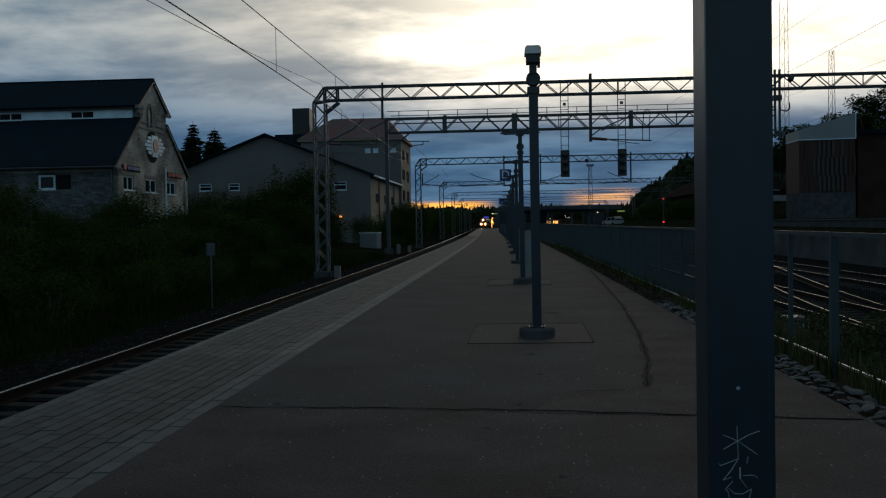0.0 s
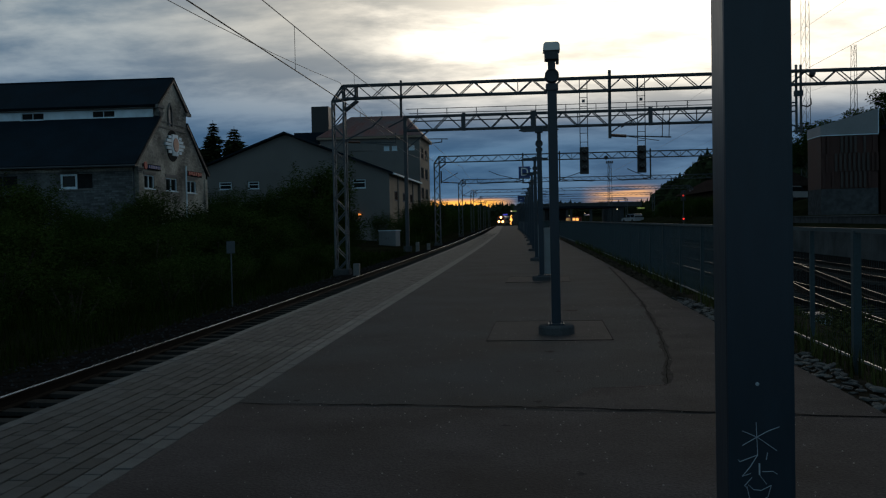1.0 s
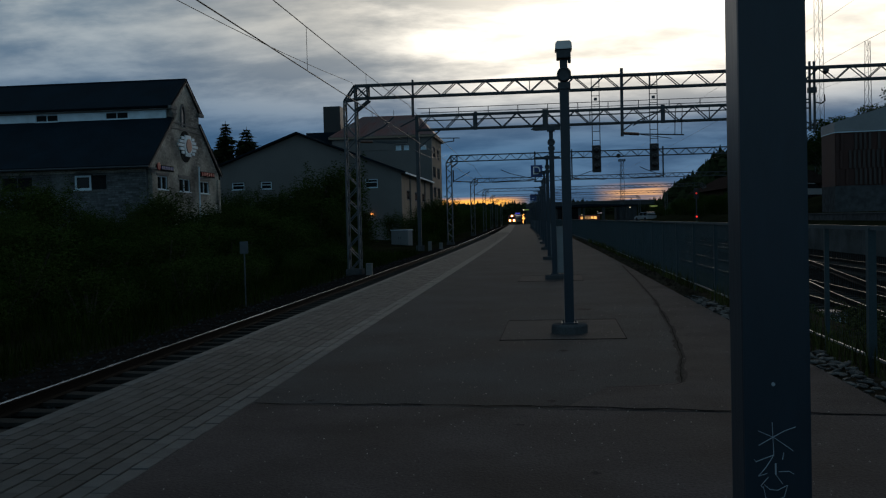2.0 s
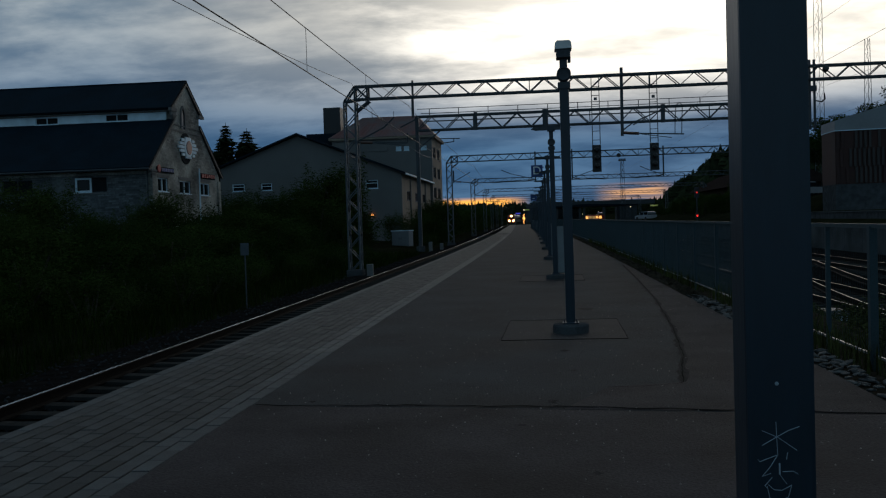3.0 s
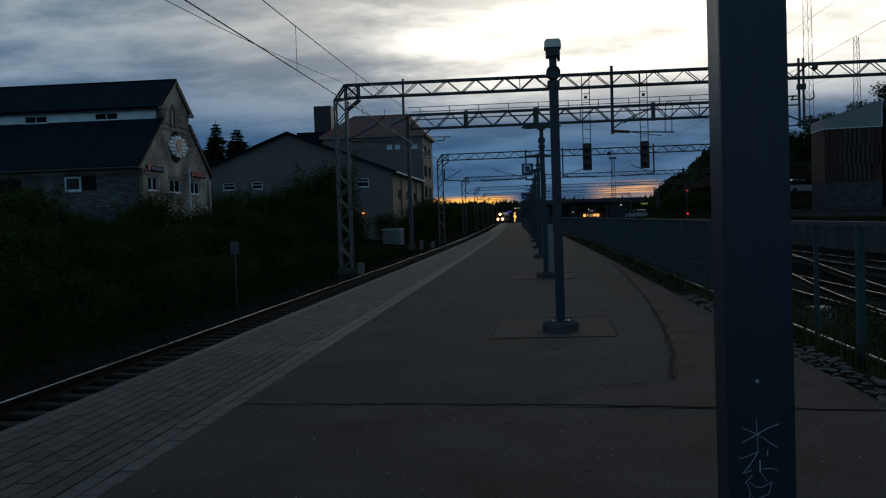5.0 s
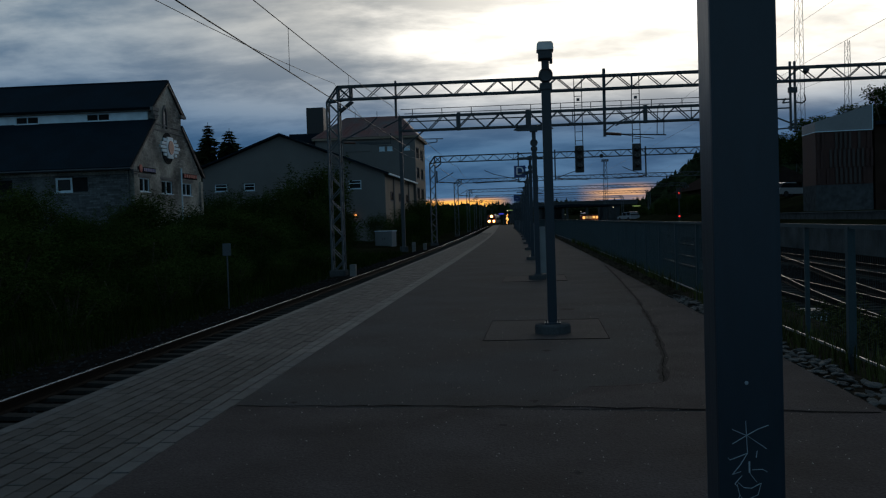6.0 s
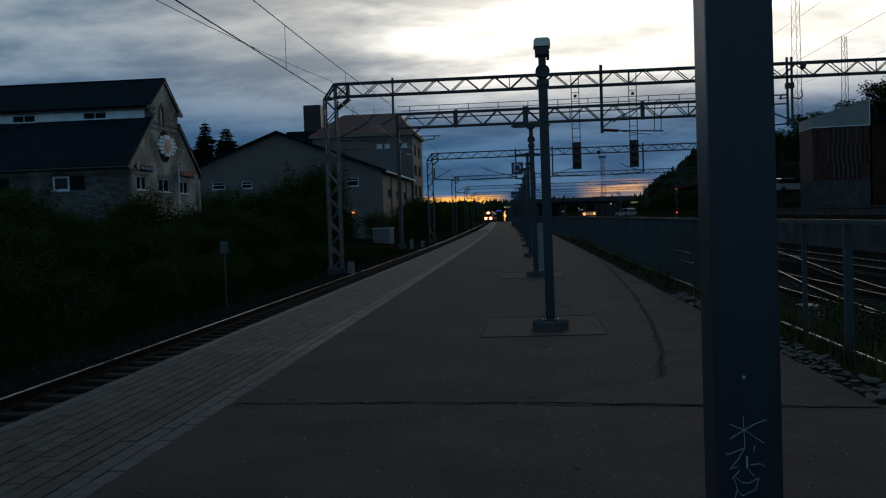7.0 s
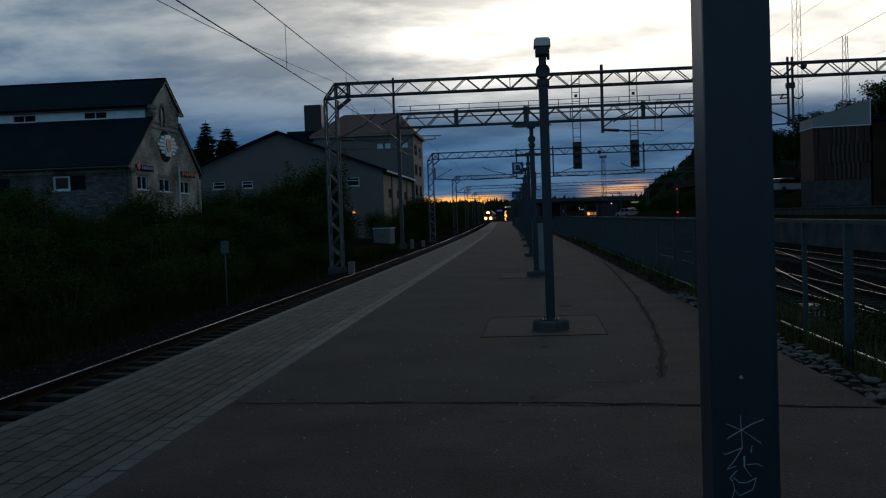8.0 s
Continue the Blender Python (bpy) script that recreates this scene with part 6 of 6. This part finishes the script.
    # small dark pits and tar spots
    for x, y, r in ((0.06, 8.25, 0.05), (0.3, 9.9, 0.04), (0.25, 11.4, 0.07), (-1.9, 12.6, 0.05), (-0.2, 7.3, 0.035), (0.75, 16.5, 0.14), (-2.1, 8.35, 0.035), (0.3, 5.9, 0.03)):
        spot = bmesh.new()
        rim = [spot.verts.new((x + r * rng.uniform(0.5, 1.4) * math.cos(i * 0.524), y + 1.3 * r * rng.uniform(0.4, 1.3) * math.sin(i * 0.524), 0.0062)) for i in range(12)]
        spot.faces.new(rim)
        part("tar_spot", spot, STAIN, d, "small dark tar spot")
    verts, faces = [], []
    for _ in range(1500):
        y = 3.6 + 14 * rng.random() ** 1.6
        x = rng.uniform(-2.5, 2.75)
        r = rng.uniform(0.003, 0.009)
        m = len(verts)
        verts += [(x - r, y, 0.003), (x, y - r, 0.003), (x + r, y, 0.003), (x, y + r, 0.003), (x, y, 0.004 + r)]
        faces += [(m, m + 1, m + 4), (m + 1, m + 2, m + 4), (m + 2, m + 3, m + 4), (m + 3, m, m + 4)]
    quads("grit", verts, faces, GRIT, d, kind="stuff")


STAIN = mat("asphalt_stain", (0.018, 0.0175, 0.018), 0.95, var=0.6, scale=7, fine=40, bump=1.0, spec=0.1)
GRIT = mat("grit", (0.20, 0.19, 0.18), 0.8, var=0.3, scale=9, island=0.7)
asphalt_details()


# ---- the two vehicles that move ----
def locomotive():
    t = thing("train", "approaching locomotive with three bright headlights", "train", pose(0, 0, -0.55))
    # its front looks towards -y
    part("body", move(prism([(-1.5, 1.0), (1.5, 1.0), (1.52, 2.6), (1.35, 3.7), (0.9, 4.1), (-0.9, 4.1), (-1.35, 3.7), (-1.52, 2.6)], 0.5, 17), Matrix()), TRAIN_WHITE, t)
    nose = bmesh.new()
    back = [nose.verts.new((x, 0.5, z)) for x, z in ((-1.5, 1.0), (1.5, 1.0), (1.52, 2.6), (1.35, 3.7), (-1.35, 3.7), (-1.52, 2.6))]
    fr = [nose.verts.new((x, y, z)) for x, y, z in ((-1.35, 0, 1.0), (1.35, 0, 1.0), (1.38, -0.1, 2.2), (1.2, 0.35, 3.6), (-1.2, 0.35, 3.6), (-1.38, -0.1, 2.2))]
    nose.faces.new(fr)
    for i in range(6):
        nose.faces.new((back[i], back[(i + 1) % 6], fr[(i + 1) % 6], fr[i]))
    bmesh.ops.recalc_face_normals(nose, faces=nose.faces[:])
    part("nose", nose, TRAIN_RED, t, "red cab front")
    part("windscreen", prism([(-1.1, 2.35), (1.1, 2.35), (1.0, 3.1), (-1.0, 3.1)], -0.09, 0.3), GLASS_DARK, t)
    part("skirt", B(-1.4, 1.4, 0.1, 16.5, 0.35, 0.98, bev=0.03), BLACK, t)
    # Outer disc: the glare halo as a shape; the lens inside is the lamp.
    for x, z in ((-0.84, 1.55), (0.84, 1.55), (0.0, 3.36)):
        h = part("headlight", move(turned([(0.52, 0), (0.52, 0.04), (0.40, 0.1)], 20), pose(x, -0.12 if z < 2 else 0.2, z, 90, 0, 0)), HEAD_HALO, t, "headlight with its orange halo as a wide glowing disc")
        part("lens", move(turned([(0.32, 0.101), (0.32, 0.13), (0.2, 0.15)], 16), pose(x, -0.12 if z < 2 else 0.2, z, 90, 0, 0)), HEAD_CORE, h)
    for y in (2.5, 5.2, 11.8, 14.5):
        for s in (-0.8, 0.8):
            part("wheel", move(turned([(0.52, -0.06), (0.55, 0), (0.52, 0.06)], 20), pose(s, y, 0.53, 0, 90, 0)), STEEL_DARK, t)
    part("pantograph", bars([((-0.6, 6, 4.1), (0, 7.2, 5.2)), ((0.6, 6, 4.1), (0, 7.2, 5.2)), ((0, 7.2, 5.2), (-0.7, 6.2, 6.0)), ((0, 7.2, 5.2), (0.7, 6.2, 6.0)), ((-0.8, 6.2, 6.02), (0.8, 6.2, 6.02))], 0.05), STEEL_DARK, t)
    for k in range(3):
        y0 = 18 + k * 26.6
        c = part("coach", move(prism([(-1.5, 0.9), (1.5, 0.9), (1.52, 2.6), (1.3, 3.7), (0.8, 4.05), (-0.8, 4.05), (-1.3, 3.7), (-1.52, 2.6)], y0, y0 + 26), Matrix()), TRAIN_WHITE, t, "pale passenger coach")
        for j in range(9):
            for s in (-1.525, 1.515):
                part("window", B(s, s + 0.01, y0 + 1.6 + j * 2.7, y0 + 3.3 + j * 2.7, 2.0, 2.9), GLASS_DARK, c)
    return t


def bus():
    b = thing("bus", "bus with a row of warm lit windows", "bus")
    part("body", B(-4.2, 4.2, -1.25, 1.25, 0.35, 3.0, bev=0.12), TRAIN_RED, b)
    for i in range(5):
        part("window", B(-3.3 + i * 1.32, -2.25 + i * 1.32, -1.27, -1.254, 1.5 + 0.1 * (i % 2), 2.55), LIT_WARM if i in (0, 3, 4) else LIT_DIM, b, "warm lit window")
    for i in range(6):
        part("side_light", B(-3.4 + i * 1.2, -2.9 + i * 1.2, -1.28, -1.254, 0.75, 0.98), LIT_WARM, b)
    for x in (-2.6, 2.5):
        for y in (-1.1, 1.1):
            part("wheel", move(turned([(0.45, -0.14), (0.48, 0), (0.45, 0.14)], 18), pose(x, y, 0.48, 90, 0, 0)), RUBBER, b)
    return b


train, lit_bus = locomotive(), bus()
quads("station_road", [(-2, 382, -0.7), (80, 382, -0.7), (80, 392, -0.7), (-2, 392, -0.7)], [(0, 1, 2, 3)], ASPHALT, kind="structure", label="dark road beyond the yard", category="road")


# ---- sleepers and pavers ----
sleepers(near_track, track_x, -11.0, 150, 60)
sleepers(track_a, yard_a, 12.0, 90, 50)
sleepers(track_b, yard_b, 20.0, 90, 60)


# Far copy of the pale rows, lightened to hold the sky's low-angle sheen.
PAVER_PALE_SHEEN = mat("paver_pale_sheen", (0.100, 0.099, 0.095), 0.8, var=0.22, scale=1.1, fine=80, bump=0.4, island=0.15)


def pavers():
    rows, wid, ln = 12, 1.70 / 12, 0.282
    tmp = B(-wid / 2 + 0.008, wid / 2 - 0.008, -ln / 2 + 0.0045, ln / 2 - 0.0045, -0.06, 0.0)
    top = [f for f in tmp.faces if f.normal.z > 0.5 or all(v.co.z > -0.01 for v in f.verts)]
    bmesh.ops.bevel(tmp, geom=[e for f in top for e in f.edges], offset=0.003, segments=1, affect="EDGES")
    first = part("paver", tmp, PAVER_OB, bed)
    pale = first.data.copy()
    pale.materials[0] = PAVER_PALE
    rng = random.Random(2)
    main_v, main_f, pale_v, pale_f = [], [], [], []
    x_of = lambda y, r: track_x(y) + KERB - 1.70 + wid * (r + 0.5)
    used = False
    for r in range(rows):
        off = ln / 2 if r % 2 else 0.0
        y = 4.6 + off - 48 * ln
        k = -48
        while y < 115:
            x = x_of(y, r)
            dz = rng.uniform(-0.003, 0.003)
            if 0 <= k < 25:
                if not used:
                    ob, used = first, True
                else:
                    ob = new("paver", pale if r >= rows - 2 or (r == 0) else first.data)
                    ob.parent = bed
                ob.matrix_basis = pose(x, y, dz, rng.uniform(-0.4, 0.4), rng.uniform(-0.5, 0.5), rng.uniform(-0.4, 0.4))
            else:
                a, b = wid / 2 - 0.008, ln / 2 - 0.006
                verts, faces = (pale_v, pale_f) if r >= rows - 2 or r == 0 else (main_v, main_f)
                m = len(verts)
                verts += [(x - a, y - b, dz), (x + a, y - b, dz), (x + a, y + b, dz), (x - a, y + b, dz), (x - a, y - b, -0.04), (x + a, y - b, -0.04), (x + a, y + b, -0.04), (x - a, y + b, -0.04)]
                faces += [(m, m + 1, m + 2, m + 3), (m + 4, m + 5, m + 1, m), (m + 5, m + 6, m + 2, m + 1), (m + 7, m + 4, m, m + 3)]
            y += ln
            k += 1
    quads("far_pavers", main_v, main_f, PAVER_SHEEN, bed, kind="stuff")
    quads("far_edge_pavers", pale_v, pale_f, PAVER_PALE_SHEEN, bed, kind="stuff")


pavers()
strip("paver_surface", EDGE, KERB - 0.004, -0.002, span(115.2, 270, 5), PAVER_SHEEN, 0.3, kind="structure", label="grey paver strip at the far end of the platform", category="platform")


def motions():
    def along(y):
        return pose(track_x(y), y, -0.55, 0, 0, math.degrees(math.atan2(-(track_x(y + 2) - track_x(y)) / 2, 1)))

    walk(train, [(t, along(420 - 12.9 * t)) for t in (0.0, 1.0, 2.0, 3.0, 4.0, 5.0, 6.0, 7.0, 8.0)])
    walk(lit_bus, [(t, pose(x, 385, -0.7)) for t, x in ((0.0, 17.6), (1.0, 18.2), (1.6, 19.4), (2.8, 22.0), (3.4, 22.4), (4.6, 23.6), (5.8, 27.4), (6.6, 28.2), (7.2, 29.2), (8.0, 30.3))])


motions()
